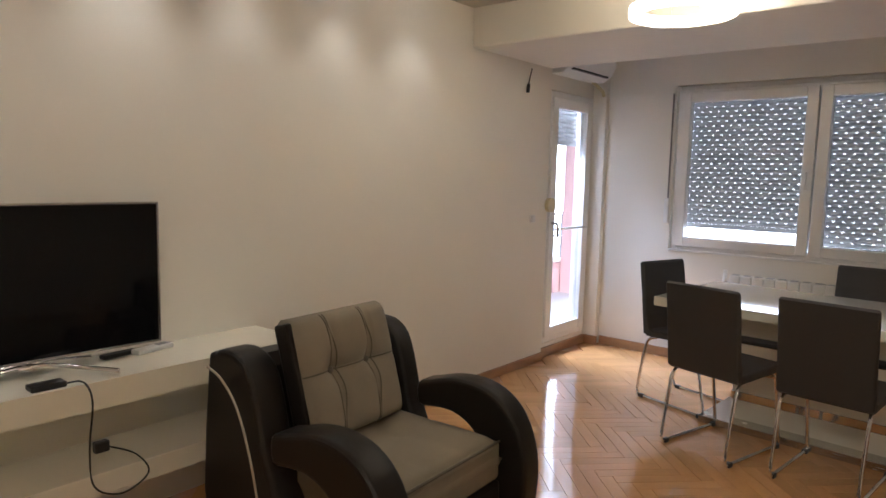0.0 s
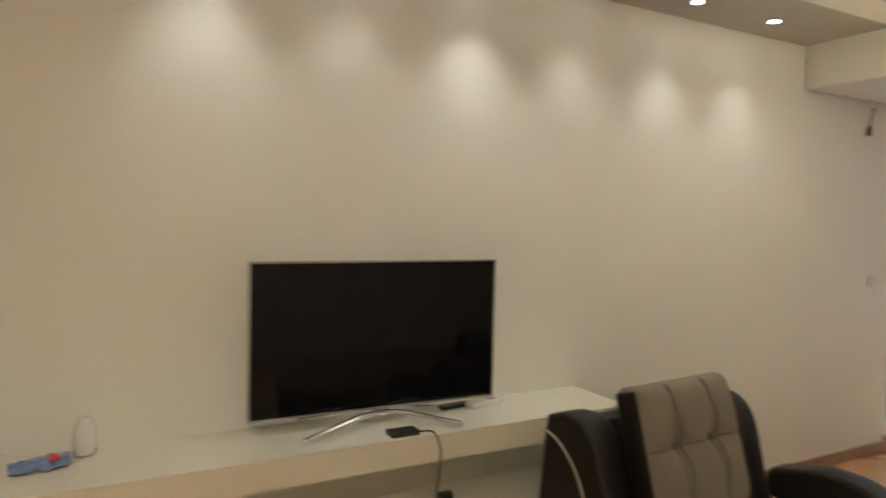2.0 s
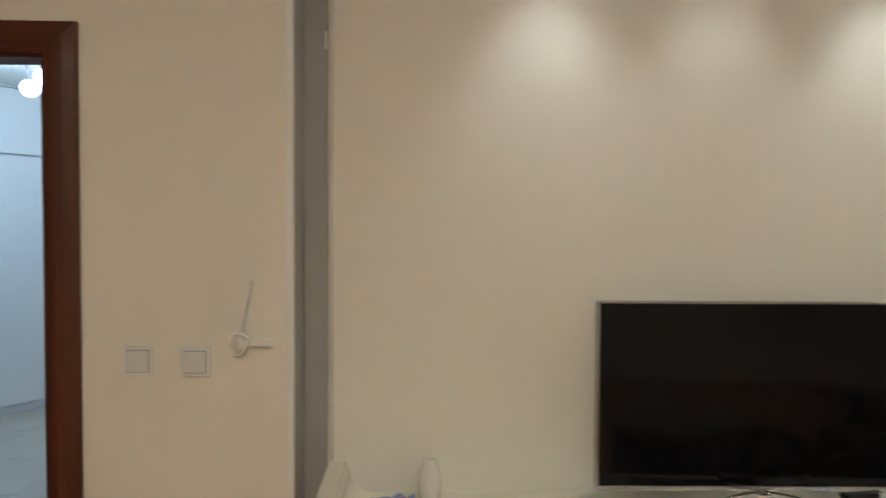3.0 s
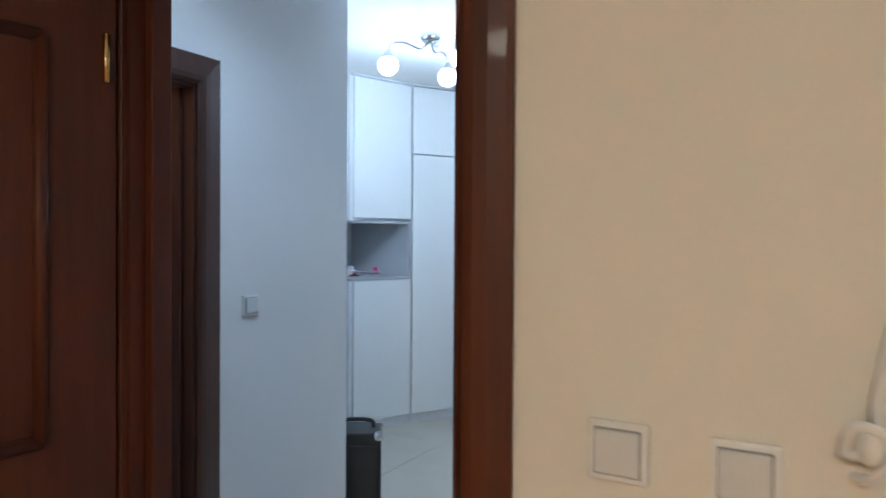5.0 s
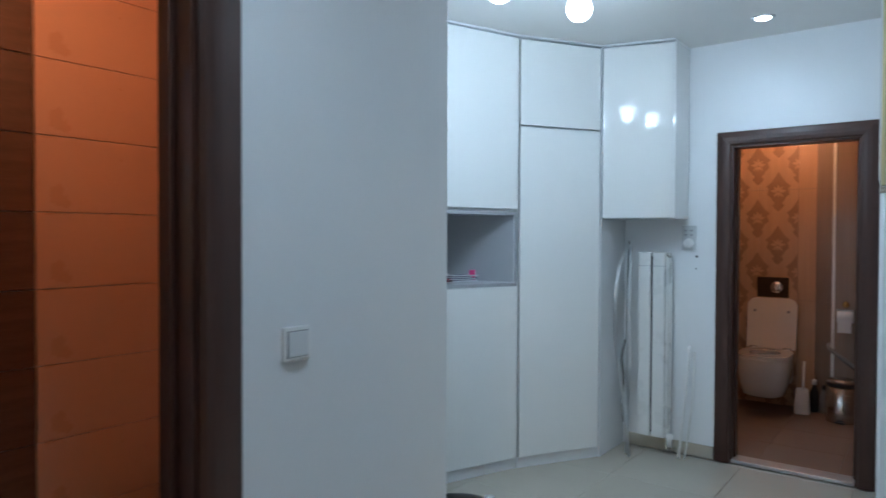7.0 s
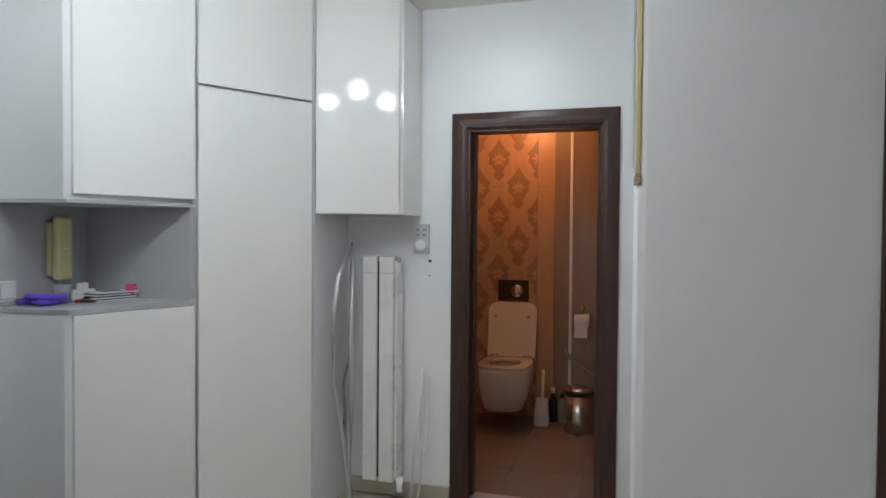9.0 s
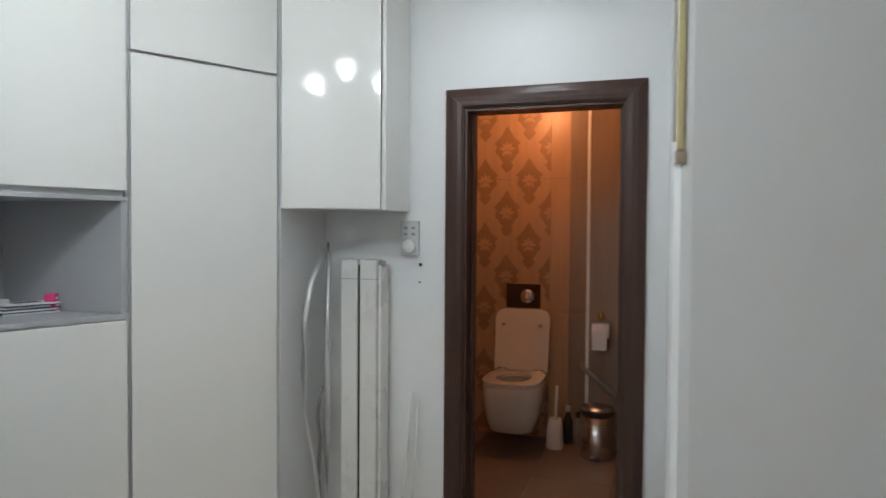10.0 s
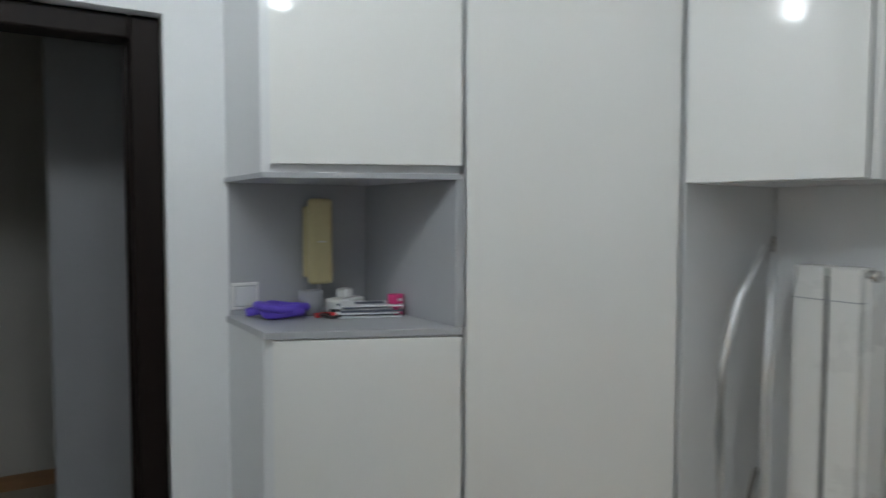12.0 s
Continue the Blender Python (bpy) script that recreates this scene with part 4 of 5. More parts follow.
P0, P1, P2, P3 = (-2.735, 2.972), (-2.545, 3.452), (-2.236, 3.965), (-1.815, 4.090)
AX, BY, TOP = -3.088, 4.370, 2.636
c1 = thing("hall_cabinet", (0, 0, 0), "white gloss corner cabinet with an open grey niche", "cabinet")
part("lower_body", quad_prism([(AX, 2.935), (P0[0] - 0.02, 2.955), (P1[0] - 0.02, 3.455), (AX, 3.50)], 0.0, 1.125), LACQUER_MATT, c1)
part("niche_shelf", quad_prism([(AX, 2.930), (P0[0], 2.955), (P1[0], 3.450), (AX, 3.50)], 1.126, 1.146, 0.002), GREY_MEL, c1, "grey niche shelf")
part("niche_side", quad_prism([(AX, 3.395), (-2.562, 3.442), (-2.552, 3.464), (AX, 3.42)], 1.147, 1.559), GREY_MEL, c1, "grey niche side panel")
part("niche_back", quad_prism([(AX, 2.94), (AX + 0.008, 2.94), (AX + 0.008, 3.394), (AX, 3.394)], 1.147, 1.559), GREY_MEL, c1, "grey niche back panel")
part("upper_body", quad_prism([(AX, 2.935), (P0[0] - 0.02, 2.955), (P1[0] - 0.02, 3.455), (AX, 3.65)], 1.572, TOP), LACQUER_MATT, c1)
part("upper_bottom", quad_prism([(AX, 2.930), (P0[0] - 0.002, 2.952), (P1[0] - 0.004, 3.452), (AX, 3.64)], 1.556, 1.571, 0.001), GREY_MEL, c1)
part("door", slab(P0, P1, -0.012, 0.02, 0.07, 1.122, 0.004), LACQUER, c1, "white gloss lower door")
part("door", slab(P0, P1, -0.012, 0.02, 1.592, TOP - 0.012, 0.004), LACQUER, c1, "white gloss upper door")
part("plinth", slab(P0, P1, -0.018, 0.008, 0.0, 0.066), LACQUER_MATT, c1)
c2 = thing("tall_corner_cabinet", (0, 0, 0), "tall white gloss corner wardrobe with two doors", "wardrobe")
part("body", quad_prism([(P1[0] - 0.022, 3.464), (P2[0] - 0.016, 3.975), (P2[0] - 0.010, BY), (AX + 0.01, BY), (AX + 0.01, 3.66)], 0.0, TOP), LACQUER_MATT, c2)
part("door", slab(P1, P2, -0.006, 0.02, 0.07, 2.096, 0.012), LACQUER, c2, "tall white gloss door")
part("door", slab(P1, P2, -0.006, 0.02, 2.106, TOP - 0.012, 0.012), LACQUER, c2, "small white gloss top door")
part("plinth", slab(P1, P2, -0.012, 0.008, 0.0, 0.066, 0.006), LACQUER_MATT, c2)
part("side_panel", quad_prism([(P2[0] - 0.008, 3.968), (P2[0] + 0.010, 3.968), (P2[0] + 0.010, BY), (P2[0] - 0.008, BY)], 0.0, TOP), LACQUER_MATT, c2)
c3 = thing("wall_cabinet", (0, 0, 0), "white gloss wall cabinet hung above the radiator", "cabinet")
part("body", quad_prism([(P2[0] + 0.012, 3.985), (P3[0], 4.106), (P3[0], BY), (P2[0] + 0.012, BY)], 1.543, TOP), LACQUER_MATT, c3)
part("door", slab((P2[0] + 0.016, 3.968), P3, -0.003, 0.02, 1.545, TOP - 0.012, 0.003), LACQUER, c3, "white gloss door")
part("side_panel", quad_prism([(P3[0] + 0.0005, 4.092), (P3[0] + 0.016, 4.096), (P3[0] + 0.016, BY), (P3[0] + 0.0005, BY)], 1.543, TOP), LACQUER, c3)
crown = [(AX, 2.93), (P0[0] + 0.006, 2.955), (P1[0] + 0.012, 3.448), (P2[0] + 0.014, 3.955), (P3[0] + 0.02, 4.068), (P3[0] + 0.02, BY), (AX, BY)]
setting("crown_trim", quad_prism(crown, TOP + 0.001, HC - 0.001), LACQUER_MATT, "white filler strip above the wardrobe", "trim")

# in the niche, on the shelf at 1.146
Z = 1.1465
ph = thing("intercom_phone", (AX + 0.009, 3.215, 1.235), "yellowed intercom handset hung on the niche's back", "intercom")
part("base", bx(0, -0.045, 0.02, 0.025, 0.045, 0.25, bevel=0.008), PVC_OLD, ph)
part("handset", bx(0.026, -0.04, 0.0, 0.062, 0.04, 0.275, bevel=0.014, seg=3), PVC_OLD, ph)
part("label_bar", bx(0.0625, -0.012, 0.135, 0.0635, 0.012, 0.139), PAPER, ph)
part("cord", tube(B(), smooth_path([(0.03, 0.0, 0.0), (0.03, 0.004, -0.04), (0.02, 0.01, -0.10)]), 0.004, 6), PVC, ph)
cup = thing("cup", (-2.985, 3.165, Z), "small grey cup on the niche shelf", "cup")
part("body", lathe(B(), [(0.034, 0), (0.037, 0.075), (0.033, 0.075), (0.030, 0.01)], 20), GREY_CUP, cup)
rib = thing("purple_ribbon", (-2.97, 3.055, Z), "coiled purple ribbon lying on the niche shelf", "ribbon", 20)
bm = tube(B(), smooth_path([(-0.07, -0.06, 0.016), (-0.02, -0.01, 0.024), (0.04, 0.05, 0.016), (0.07, 0.02, 0.022), (0.02, -0.05, 0.016), (-0.05, 0.0, 0.034), (-0.02, 0.06, 0.026), (0.05, 0.07, 0.030), (0.06, -0.03, 0.034), (-0.03, -0.05, 0.040), (-0.06, 0.04, 0.022)], 5), 0.0135, 8)
part("band", bm, PURPLE, rib)
scz = thing("red_scissors", (-2.885, 3.20, Z), "small red-handled cutter lying on the shelf", "cutter", 70)
part("handle", tube(B(), smooth_path([(-0.05, 0, 0.008), (-0.02, 0.012, 0.008), (0.01, 0.0, 0.008), (0.03, 0.01, 0.008)]), [0.008] * 18 + [0.006], 8), RED, scz)
part("blade", bx(0.03, 0.004, 0.004, 0.09, 0.014, 0.008), STEEL, scz)
pap = thing("paper_stack", (-2.885, 3.315, Z), "untidy stack of printed leaflets on the shelf", "papers", -18)
for i in range(7):
    sh = part("leaflet", bx(-0.055, -0.095, 0.0, 0.055, 0.095, 0.0045), PAPER if i % 2 == 0 else INK, pap)
    sh.matrix_basis = pose(random.uniform(-0.012, 0.012), random.uniform(-0.012, 0.012), 0.0005 + 0.0055 * i, 0, 0, random.uniform(-9, 9))
part("print", bx(-0.02, -0.04, 0.0, 0.03, 0.05, 0.0006), INK, pap).location = (0, 0, 0.0392)
chg = thing("phone_charger", (-3.00, 3.285, Z), "white plug adapter with black cables on the shelf", "charger", 25)
part("block", bx(-0.035, -0.06, 0, 0.035, 0.06, 0.045, bevel=0.008), PVC, chg)
part("plug", bx(-0.02, -0.02, 0.0455, 0.02, 0.02, 0.075, bevel=0.006), PVC, chg)
part("cable", tube(B(), smooth_path([(0.03, -0.06, 0.01), (0.07, -0.10, 0.008), (0.05, -0.16, 0.012), (0.10, -0.15, 0.008), (0.08, -0.09, 0.014), (0.05, -0.12, 0.02)]), 0.005, 6), BLACK, chg)
pk = thing("small_carton", (-2.83, 3.385, Z), "small pink carton standing on the shelf", "carton", 25)
part("box", bx(-0.018, -0.018, 0, 0.018, 0.018, 0.068, bevel=0.002), PINK, pk)
for i in range(3):
    part("print_bar", bx(0.0182, -0.010, 0.015 + 0.016 * i, 0.0188, 0.010, 0.023 + 0.016 * i), PAPER, pk)

# hall radiator and the strips beside it
hr = thing("column_radiator", (-2.078, 4.371, 0), "tall white two-column radiator on the hall wall", "radiator")
for x in (0.0, 0.093):
    part("column", bx(x, -0.135, 0.115, x + 0.082, -0.060, 1.325, bevel=0.006), ENAMEL, hr)
    part("cap", bx(x - 0.001, -0.137, 1.235, x + 0.083, -0.058, 1.238), GREY_MEL, hr)
part("core", bx(0.012, -0.060, 0.14, 0.165, -0.03, 1.30), RUBBER, hr)
# black bar put between the columns in place of the shade there
part("gap", bx(0.083, -0.128, 0.14, 0.092, -0.061, 1.30), BLACK, hr)
part("side_fin", bx(0.178, -0.115, 0.14, 0.190, -0.03, 1.30), ENAMEL, hr)
part("vent_valve", tube(B(), [(0.17, -0.098, 1.305), (0.20, -0.098, 1.305)], 0.016, 10), STEEL, hr)
part("valve", tube(B(), [(0.20, -0.09, 0.055), (0.20, -0.09, 0.135)], [0.016, 0.022], 10), PVC, hr)
for x in (0.185, 0.215):
    part("pipe", tube(B(), smooth_path([(x, -0.09, 0.11), (x, -0.085, 0.06), (x, -0.06, 0.03), (x, -0.004, 0.03)]), 0.010, 8), CHROME, hr)
for x in (0.02, 0.16):
    part("bracket", bx(x, -0.03, 1.20, x + 0.02, -0.001, 1.24), STEEL, hr)
st = thing("metal_strip", (-2.165, 4.30, 0), "bent bare aluminium ceiling strips leaning in the corner", "metal strips")
part("strip", tube(B(), [(0.033, -0.10, 1.376), (0.001, -0.18, 1.22), (0.006, -0.25, 1.051), (0.002, -0.25, 0.865), (0.011, -0.25, 0.684), (0.05, -0.23, 0.412), (0.085, -0.20, 0.0)], [0.011, 0.016, 0.015, 0.013, 0.009, 0.010, 0.009], 6), ALU, st)
part("strip", tube(B(), [(0.046, -0.10, 1.358), (0.036, -0.10, 0.887), (0.037, -0.10, 0.555), (0.05, -0.14, 0.0)], [0.010, 0.013, 0.018, 0.015], 6), ALU, st)
part("strip", tube(B(), [(0.02, -0.06, 1.40), (0.012, -0.07, 0.9), (0.012, -0.08, 0.72)], [0.005, 0.006, 0.006], 6), STEEL, st)
part("strap", tube(B(), smooth_path([(0.014, -0.10, 0.74), (-0.004, -0.11, 0.62), (0.012, -0.12, 0.50), (0.005, -0.12, 0.34), (0.02, -0.13, 0.2)]), 0.009, 6), RUBBER, st)
wt = thing("leaning_batten", (-1.765, 4.355, 0), "two thin white battens leaning on the wall", "batten")
part("batten", tube(B(), [(0.0, -0.03, 0.72), (-0.02, -0.05, 0.40), (-0.045, -0.10, 0.0)], 0.009, 6), PVC, wt)
part("batten", tube(B(), [(0.025, -0.01, 0.68), (0.02, -0.04, 0.35), (-0.01, -0.09, 0.0)], 0.006, 6), ENAMEL, wt)
dl = thing("room_thermostat", (-1.788, 4.371, 1.42), "grey heating control box with a round dial", "thermostat")
part("plate", bx(-0.043, -0.022, -0.08, 0.043, -0.0005, 0.08, bevel=0.003), THERMO, dl)
part("dial", lathe(B(), [(0.032, 0), (0.030, 0.016), (0.012, 0.020)], 22), PVC, dl).matrix_basis = pose(0.0, -0.0225, -0.035, 90)
for x in (-0.018, 0.018):
    for z in (0.02, 0.048):
        part("toggle", bx(x - 0.008, -0.030, z - 0.006, x + 0.008, -0.0225, z + 0.006, bevel=0.002), GREY_CUP, dl)
for x, z in ((-1.742, 1.30), (-1.745, 1.22)):
    an = thing("wall_plug", (x, 4.371, z), "dark drilled anchor hole in the wall", "wall anchor")
    part("anchor", tube(B(), [(0, -0.004, 0), (0, 0.0, 0)], 0.008 if z > 1.25 else 0.004, 8), BLACK, an)
rl = thing("blind_rail", (-0.644, 3.045, 1.63), "old cream aluminium rail fixed upright on the wall", "rail")
part("profile", bx(-0.022, -0.016, 0.0, -0.004, 0.016, 1.0, bevel=0.004), PVC_OLD, rl)
part("slide", bx(-0.030, -0.006, 0.02, -0.0225, 0.006, 1.0), ALU, rl)
part("end_cap", bx(-0.026, -0.018, -0.03, -0.002, 0.018, -0.0005, bevel=0.003), STEEL, rl)

# speaker case
sp = thing("portable_speaker", (-1.86, 1.885, 0), "black portable speaker box with metal corners and a handle", "speaker", 35)
part("box", bx(-0.13, -0.12, 0.0, 0.13, 0.12, 0.44, bevel=0.008), BLACK, sp)
part("handle", tube(B(), smooth_path([(-0.09, 0, 0.44), (-0.08, 0, 0.475), (0.0, 0, 0.485), (0.08, 0, 0.475), (0.09, 0, 0.44)]), 0.011, 8), BLACK, sp)
for x in (-0.115, 0.115):
    for y in (-0.105, 0.105):
        part("corner_cap", lathe(B(), [(0.012, -0.03), (0.024, -0.025), (0.026, 0.0), (0.018, 0.014), (0.006, 0.018)], 12, at=(x, y, 0.43)), CHROME, sp, "chrome corner cap")
part("grille", bx(-0.11, -0.128, 0.05, 0.11, -0.1205, 0.38, bevel=0.004), BLACK, sp)

# hall globe lamp
gl = thing("globe_ceiling_lamp", (-1.78, 2.48, HC), "chrome ceiling lamp with three glowing opal globes", "lamp")
part("canopy", lathe(B(), [(0.045, -0.04), (0.062, -0.02), (0.065, -0.001)], 22), CHROME, gl)
for g in GLOBES:
    o = Vector(g) - Vector((-1.78, 2.48, HC))
    part("arm", tube(B(), smooth_path([(0, 0, -0.035), (o.x * 0.25, o.y * 0.25, -0.085), (o.x * 0.6, o.y * 0.6, -0.06), (o.x * 0.92, o.y * 0.92, -0.075), (o.x, o.y, o.z + 0.065)]), 0.007, 8), CHROME, gl, "curved chrome arm")
    part("socket", tube(B(), [(o.x, o.y, o.z + 0.085), (o.x, o.y, o.z + 0.062), (o.x, o.y, o.z + 0.042)], [0.016, 0.030, 0.042], 16), CHROME, gl)
    bm = B()
    bmesh.ops.create_uvsphere(bm, u_segments=24, v_segments=14, radius=0.058, matrix=Matrix.Translation(o))
    for f in bm.faces:
        f.smooth = True
    globe = part("globe", bm, GLOW_HALL, gl, "glowing opal glass globe")
    globe.visible_shadow = False
for dx, dy in DOWNLIGHTS_AND_FILLS:
    d = thing("downlight", (dx, dy, HC), "white recessed ceiling downlight, the first real, two added as unseen fill", "downlight", group="hall downlights")
    part("ring", lathe(B(), [(0.045, -0.006), (0.062, -0.005), (0.064, -0.0005), (0.045, -0.0005)], 24), PVC, d)
    part("lens", lathe(B(), [(0.006, -0.0095), (0.042, -0.008), (0.044, -0.0062)], 20), GLOW_HALL, d)

# unlit room
ub = thing("tall_cupboard", (-4.25, 2.45, 0), "tall grey cupboard standing in the unlit room", "cupboard")
part("body", bx(-0.5, 0.0, 0.05, 0.12, 0.55, 2.2, bevel=0.004), GREY_MEL, ub)
part("foot", bx(-0.45, 0.03, 0.0, 0.10, 0.5, 0.049), BLACK, ub)


setting("baseboard_unlit_room", boxes((-5.0995, 1.41, 0, -5.085, 4.39, 0.08), (-5.085, 4.385, 0, -3.26, 4.3995, 0.08)), WOOD_TRIM, "oak skirting in the unlit room", "baseboard")


# ---- toilet ----
tl = thing("toilet", (-1.62, 6.176, 0), "white wall-hung toilet with the lid up", "toilet")
bm = lathe(B(), [(0.10, 0.13), (0.155, 0.16), (0.175, 0.24), (0.19, 0.34), (0.195, 0.44), (0.19, 0.455), (0.14, 0.455), (0.12, 0.36), (0.05, 0.30)], 32, sy=1.28, at=(0, -0.30, 0), power=3.4)
part("bowl", bm, CERAMIC, tl)
part("neck", bx(-0.165, -0.14, 0.20, 0.165, 0.0, 0.45, bevel=0.02), CERAMIC, tl)
ring_o = [(0.195 * abs(math.cos(a)) ** 0.6 * (1 if math.cos(a) > 0 else -1), -0.30 + 0.245 * abs(math.sin(a)) ** 0.6 * (1 if math.sin(a) > 0 else -1)) for a in [2 * math.pi * i / 36 for i in range(36)]]
ring_i = [(0.115 * math.cos(a), -0.31 + 0.16 * math.sin(a)) for a in [2 * math.pi * i / 36 for i in range(36)]]
bm = B()
vs = [[bm.verts.new((x, y, z)) for x, y in ring] for ring, z in ((ring_o, 0.458), (ring_o, 0.482), (ring_i, 0.482), (ring_i, 0.458))]
for a in range(4):
    for i in range(36):
        bm.faces.new((vs[a][i], vs[a][(i + 1) % 36], vs[(a + 1) % 4][(i + 1) % 36], vs[(a + 1) % 4][i]))
bmesh.ops.recalc_face_normals(bm, faces=bm.faces[:])
part("seat", bm, CERAMIC, tl)
lid = [(-0.19, 0.0), (0.19, 0.0), (0.195, 0.34)] + arc(0.12, 0.35, 0.075, 0, 90, 5) + arc(-0.12, 0.35, 0.075, 90, 180, 5) + [(-0.195, 0.34)]
part("lid", prism(B(), lid, 0, 0.022, Matrix(((1, 0, 0, 0), (0, 0.16, -1, -0.075), (0, 1, 0, 0.485), (0, 0, 0, 1))), bevel=0.006), CERAMIC, tl)
for x in (-0.13, 0.13):
    part("bumper", tube(B(), [(x, -0.075, 0.80), (x, -0.048, 0.80)], 0.012, 8), GREY_CUP, tl)
    part("hinge", tube(B(), [(x - 0.03, -0.10, 0.492), (x + 0.03, -0.10, 0.492)], 0.010, 8), CHROME, tl)
fp = thing("flush_plate", (-1.622, 6.176, 1.0), "chrome dual flush plate on the tiled wall", "flush plate")
part("plate", bx(-0.122, -0.014, -0.085, 0.122, -0.001, 0.085, bevel=0.003), DARK_CHROME, fp)
part("button", lathe(B(), [(0.050, 0), (0.048, 0.006), (0.01, 0.008)], 22), CHROME, fp).matrix_basis = pose(0.03, -0.0145, 0, 90)
ob = thing("outlet_cover", (-2.02, 6.176, 1.22), "small cream wall plate on the tiles", "wall plate")
part("plate", bx(-0.04, -0.010, -0.035, 0.04, -0.0005, 0.035, bevel=0.003), PVC_OLD, ob)
br = thing("toilet_brush", (-1.36, 5.98, 0), "white toilet brush in an open plastic holder", "toilet brush")
part("holder", lathe(B(), [(0.055, 0), (0.058, 0.01), (0.048, 0.16), (0.040, 0.20), (0.036, 0.20), (0.042, 0.02)], 20, power=3.0), PVC, br)
part("stick", tube(B(), [(0, 0, 0.05), (0.01, 0.01, 0.42)], 0.010, 8), PVC, br)
part("bristles", lathe(B(), [(0.02, 0.04), (0.033, 0.06), (0.033, 0.12), (0.015, 0.14)], 12), GREY_CUP, br)
for x, h, m in ((-1.29, 0.26, BLACK), (-1.22, 0.22, RUBBER)):
    bt = thing("bottle", (x, 6.10, 0), "dark cleaning bottle standing on the toilet floor", "bottle")
    part("body", lathe(B(), [(0.030, 0), (0.034, 0.01), (0.034, h * 0.6), (0.014, h * 0.78), (0.014, h * 0.85)], 14), m, bt)
    part("cap", lathe(B(), [(0.017, h * 0.852), (0.017, h), (0.012, h + 0.004)], 12), PVC if m is BLACK else BLACK, bt)
bn = thing("pedal_bin", (-1.075, 5.90, 0), "brushed steel pedal bin", "bin")
part("body", lathe(B(), [(0.105, 0), (0.108, 0.01), (0.108, 0.28)], 28), STEEL, bn)
part("rim", lathe(B(), [(0.112, 0.2805), (0.112, 0.30), (0.106, 0.302)], 28), BLACK, bn)
part("lid", lathe(B(), [(0.110, 0.303), (0.10, 0.325), (0.05, 0.338), (0.01, 0.340)], 28), STEEL, bn)
part("pedal", bx(-0.03, -0.14, 0.008, 0.03, -0.109, 0.02, bevel=0.003), BLACK, bn)
setting("pipe_casing", boxes((-1.16, 6.06, 0, -0.602, 6.18, 2.448)), TILE_TAUPE, "tiled pipe casing in the toilet", "casing")
setting("casing_trim", bx(-1.172, 6.05, 0, -1.150, 6.07, 2.44, bevel=0.003), PVC, "white edge trim of the pipe casing", "trim")
ph2 = thing("paper_holder", (-1.07, 6.06, 0.83), "chrome toilet paper holder with a hanging sheet", "paper holder")
part("cover", bx(-0.06, -0.06, 0.015, 0.06, -0.001, 0.030, bevel=0.003), CHROME, ph2)
part("ornament", lathe(B(), [(0.005, -0.02), (0.022, -0.012), (0.026, 0.01), (0.012, 0.03), (0.004, 0.034)], 12, at=(0, -0.03, 0.06)), BRASS, ph2)
part("roll", tube(B(), [(-0.055, -0.055, -0.03), (0.055, -0.055, -0.03)], 0.045, 18), PAPER, ph2)
part("sheet", bx(-0.05, -0.103, -0.15, 0.045, -0.100, -0.03), PAPER, ph2)
hs = thing("flexible_hose", (-1.20, 6.17, 0.55), "grey corrugated hose hanging along the wall", "hose")
part("hose", tube(B(), smooth_path([(0, 0, 0.0), (0.03, -0.13, -0.02), (0.14, -0.16, -0.10), (0.28, -0.17, -0.20), (0.40, -0.16, -0.24)], 8), 0.017, 10), RUBBER, hs)

# ---- bathroom ----
ba = thing("bidet", (-2.42, 1.05, 0), "low beige ceramic bidet in the bathroom", "bidet")
part("bowl", lathe(B(), [(0.09, 0.31), (0.17, 0.37), (0.235, 0.445), (0.24, 0.465), (0.215, 0.465), (0.16, 0.40), (0.05, 0.37)], 32), CERAMIC, ba)
part("pedestal", lathe(B(), [(0.11, 0.0), (0.09, 0.04), (0.08, 0.20), (0.09, 0.309)], 24), CERAMIC, ba)


# ---- tiles and planks ----
def tile_mesh(name, w, d, h, material, bevel=0.003):
    return mesh_of(name, bx(-w / 2, -d / 2, -h, w / 2, d / 2, 0, bevel=bevel, seg=1), material)


tm = tile_mesh("tile", 0.597, 0.597, 0.007, TILE_FLOOR, 0.0015)
for i in range(8):
    for j in range(7):
        x, y = -2.95 + 0.6 * i, 0.42 + 0.6 * j
        if x < 1.3 and y < 4.3:
            piece("tile", tm, hall_floor, (x, y, 0.0))
setting("floor_hall_edge", boxes((-3.25, 0.03, -0.11, 1.5, 0.118, -0.0005), (-5.1, 1.4, -0.007, -3.251, 4.4, -0.0005)), TILE_FLOOR, "beige tiles at the hall's edge", "floor")
tm = tile_mesh("tile", 0.447, 0.447, 0.007, TILE_BROWN, 0.0015)
for i in range(4):
    for j in range(4):
        piece("tile", tm, toilet_floor, (-2.08 + 0.45 * i, 4.74 + 0.45 * j, 0.0))

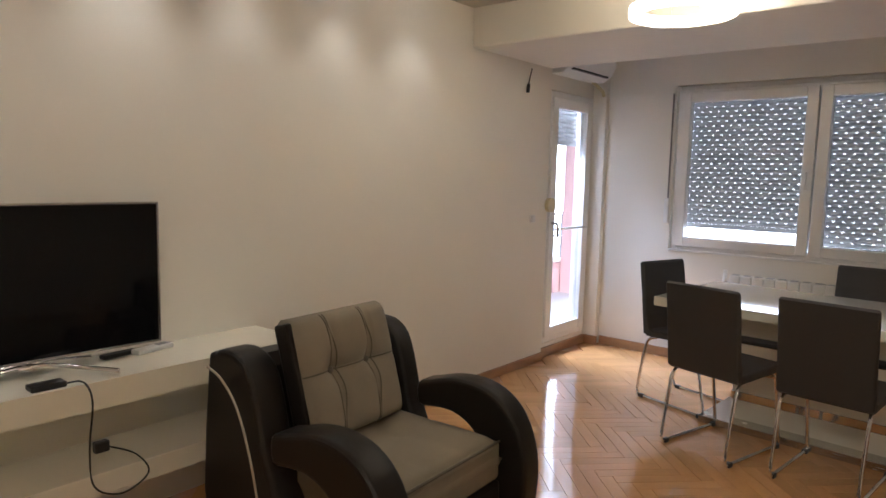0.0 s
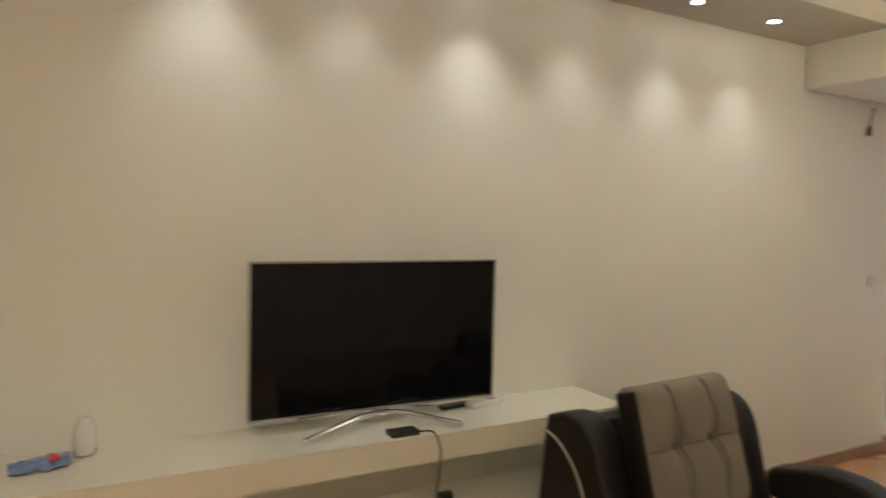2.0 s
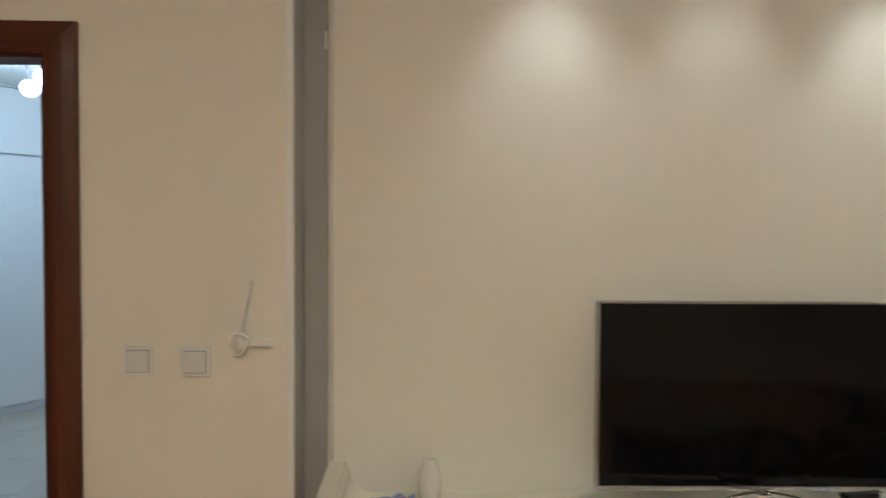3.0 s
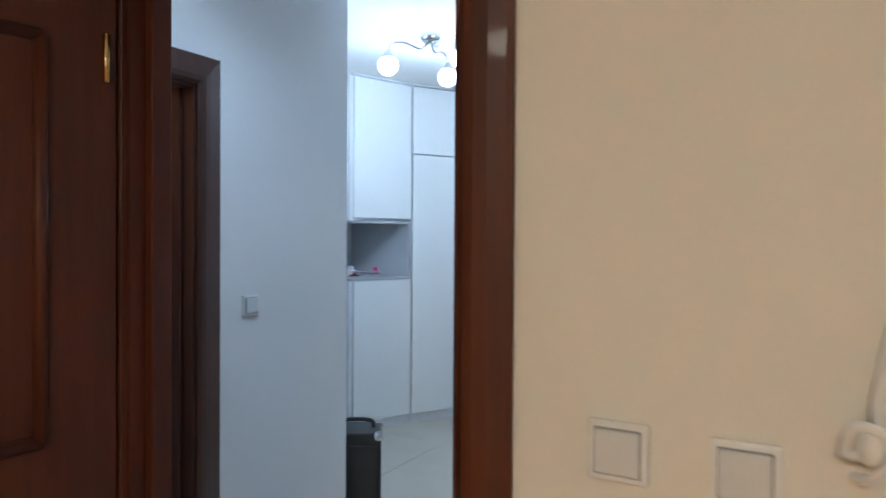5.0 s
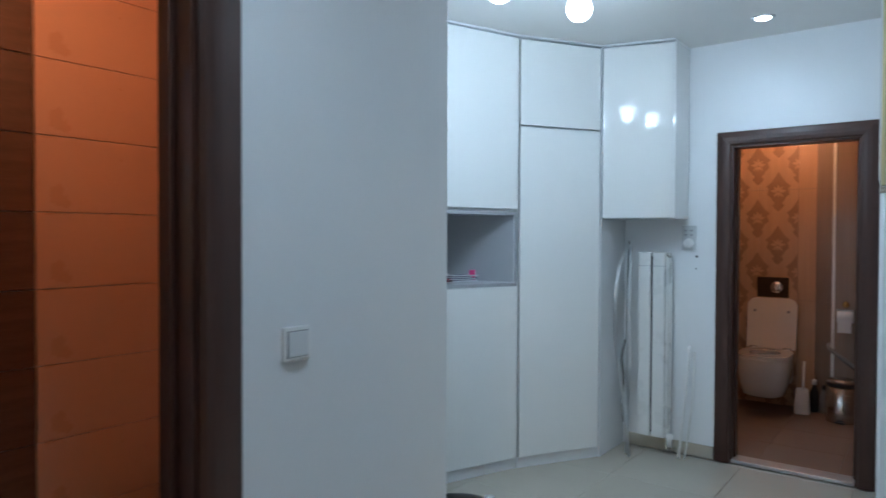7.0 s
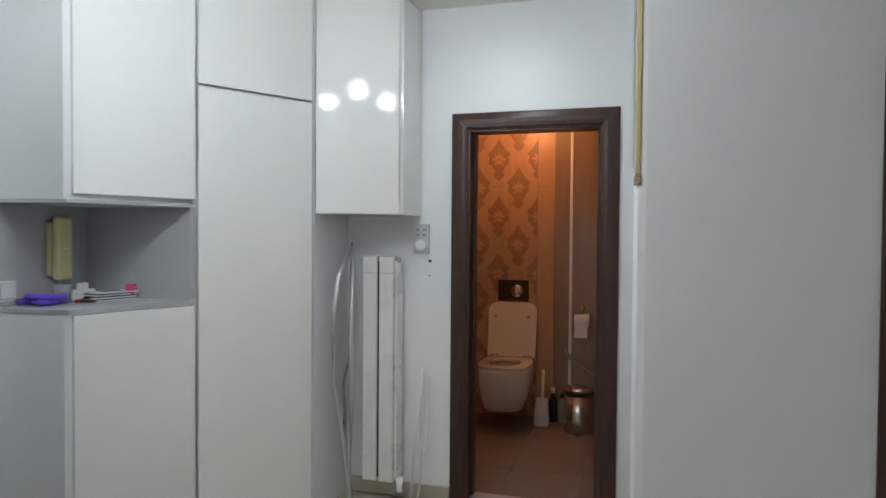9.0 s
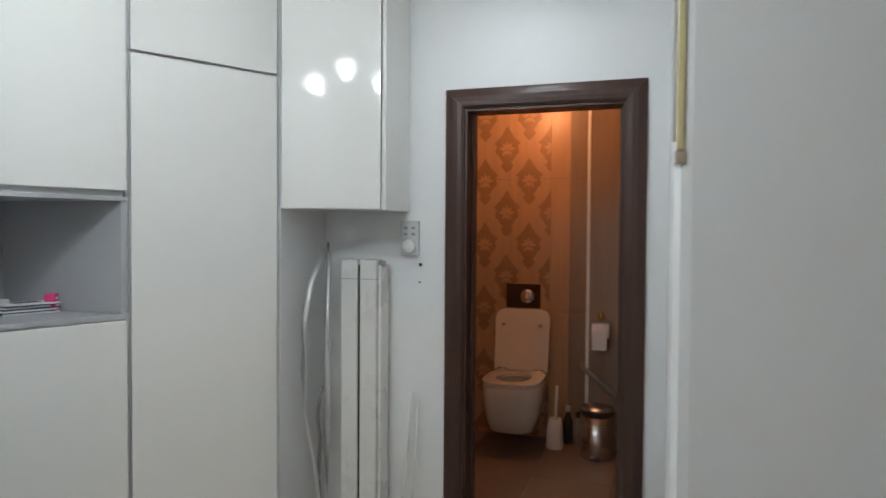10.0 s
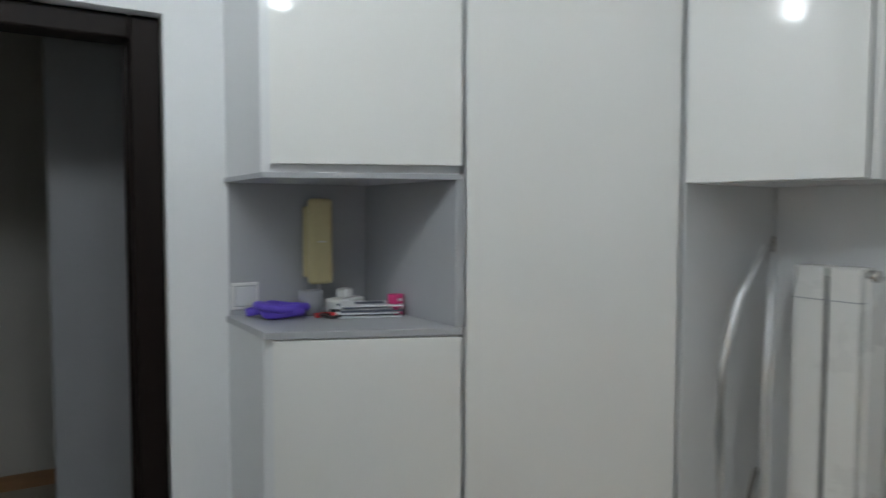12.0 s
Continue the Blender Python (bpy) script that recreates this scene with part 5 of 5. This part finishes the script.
# damask wall: upright tiles, each with raised ornament
def ornament(cx, z, s, parent, end=-1.437):
    """A damask medallion: a dark flame-shaped ground with a light lily on it."""
    half = ((0.0, 0.003), (0.12, 0.026), (0.25, 0.055), (0.36, 0.096), (0.43, 0.074), (0.50, 0.082), (0.57, 0.086), (0.65, 0.058), (0.72, 0.047), (0.78, 0.028), (0.85, 0.046), (0.92, 0.032), (1.0, 0.003))
    out = [(w * s, (0.165 - 0.33 * t) * s) for t, w in half] + [(-w * s, (0.165 - 0.33 * t) * s) for t, w in reversed(half)]
    XZ = Matrix(((1, 0, 0, cx), (0, 0, -1, 6.1718), (0, 1, 0, z), (0, 0, 0, 1)))
    base = prism(B(), out, 0.0, 0.0008, XZ)
    for v in base.verts:
        v.co.x = min(v.co.x, end)
    part("medallion", base, DAMASK, parent)
    bm = B()
    for ang, ln, w in ((0, 0.062, 0.011), (38, 0.058, 0.011), (-38, 0.058, 0.011), (80, 0.060, 0.013), (-80, 0.060, 0.013), (180, 0.045, 0.009), (140, 0.058, 0.010), (-140, 0.058, 0.010)):
        c, d = math.cos(radians(ang)), math.sin(radians(ang))
        leafp = [(0, 0.004), (w, ln * 0.45), (w * 0.5, ln * 0.8), (0, ln), (-w * 0.5, ln * 0.8), (-w, ln * 0.45)]
        prism(bm, [((u * c + v * d) * s, (v * c - u * d) * s) for u, v in leafp], 0.0010, 0.0016)
    bm.transform(XZ)
    for v in bm.verts:
        v.co.x = min(v.co.x, end)
    part("lily", bm, DAMASK_LIGHT, parent)


for x0, x1, m in ((-2.335, -2.035, TILE_PLAIN), (-2.035, -1.735, TILE_PLAIN), (-1.735, -1.435, TILE_PLAIN), (-1.435, -1.300, TILE_PLAIN), (-1.300, -1.165, TILE_TAUPE)):
    for z0, z1 in ((0.002, 0.897), (0.897, 1.830), (1.830, 2.446)):
        piece("tile", mesh_of("tile", bx(x0 + 0.001, -0.0085, z0 + 0.0015, x1 - 0.001, 0, z1 - 0.0015, bevel=0.001, seg=1), m), toilet_wall, (0, 6.181, 0))
for row in range(11):
    for i in range(2):
        x = -1.91 + 0.32 * i - (0.16 if row % 2 else 0)
        ornament(x, 2.268 - 0.2275 * row, 1.0, toilet_wall)
    if row % 2:
        ornament(-1.43, 2.268 - 0.2275 * row, 1.0, toilet_wall)

# bathroom wall tiles, 0.6 by 0.25
for j in range(10):
    zc = 0.125 + 0.25 * j
    for y0, y1, m in ((0.08, 0.855, TILE_CHOC), (0.859, 1.308, TILE_ORANGE)):
        piece("tile", mesh_of("tile", bx(0, y0, -0.1238, 0.011, y1, 0.1238, bevel=0.0015, seg=1), m), bath_wall, (-2.811, 0, zc))
    piece("tile", mesh_of("tile", bx(-2.798, 1.300, -0.1238, -1.832, 1.3115, 0.1238, bevel=0.0015, seg=1), TILE_ORANGE), bath_wall, (0, 0, zc))

# herringbone parquet: planks 0.42 x 0.07
planks = thing("parquet", (0, 0, 0), "varnished oak herringbone parquet, glossy and worn", "floor", kind="structure")
PL, PW = 0.42, 0.07
pm = mesh_of("plank", bx(-PL / 2 + 0.0006, -PW / 2 + 0.0006, -0.010, PL / 2 - 0.0006, PW / 2 - 0.0006, 0, bevel=0.0008, seg=1), PARQUET)
rot = Matrix.Rotation(radians(45), 4, "Z")
far_v, far_f = [], []
count = 0
for a in range(-60, 61):
    for b in range(-16, 17):
        for kind in (0, 1):
            # unit step: each pair of planks moves by one width on the diagonal
            u = a * PW + b * PL * 1.0
            v = a * PW - b * PL * 1.0
            if kind == 0:
                c = rot @ Vector((u + PL / 2, v + PW / 2, 0))
                ang = 45
            else:
                c = rot @ Vector((u + PW / 2, v + PW + PL / 2, 0))
                ang = 135
            cx, cy = c.x + 1.9, c.y - 2.2
            if not (LX0 + 0.16 < cx < WX - 0.14 and LY0 + 0.16 < cy < 0.16):
                continue
            if cy > (-0.19 if cx < 0.6 else -0.03 if cx < 5.5 else 0.02):
                if cy > -0.17 and cx < 0.6:
                    continue
            if 3.2 < cx < 5.7 and -2.2 < cy < 0.1 and count < 290:
                count += 1
                ob = new("plank", pm)
                ob.parent = planks
                ob.matrix_basis = pose(cx, cy, random.uniform(-0.0006, 0.0), random.uniform(-0.35, 0.35), random.uniform(-0.12, 0.12), ang)
            else:
                m4 = pose(cx, cy, random.uniform(-0.0006, 0.0), random.uniform(-0.35, 0.35), random.uniform(-0.12, 0.12), ang)
                k = len(far_v)
                e, g = PL / 2 - 0.0008, PW / 2 - 0.0008
                for x, y, zz in ((-e, -g, -0.01), (e, -g, -0.01), (e, g, -0.01), (-e, g, -0.01), (-e, -g, 0), (e, -g, 0), (e, g, 0), (-e, g, 0)):
                    far_v.append(tuple(m4 @ Vector((x, y, zz))))
                far_f += [tuple(k + q for q in f) for f in ((4, 5, 6, 7), (0, 1, 5, 4), (1, 2, 6, 5), (2, 3, 7, 6), (3, 0, 4, 7))]
me = bpy.data.meshes.new("parquet_rest")
me.from_pydata(far_v, [], far_f)
me.materials.append(PARQUET_FAR)
rest = new("parquet_rest", me)
rest.parent = planks
tagged(rest, kind="stuff")
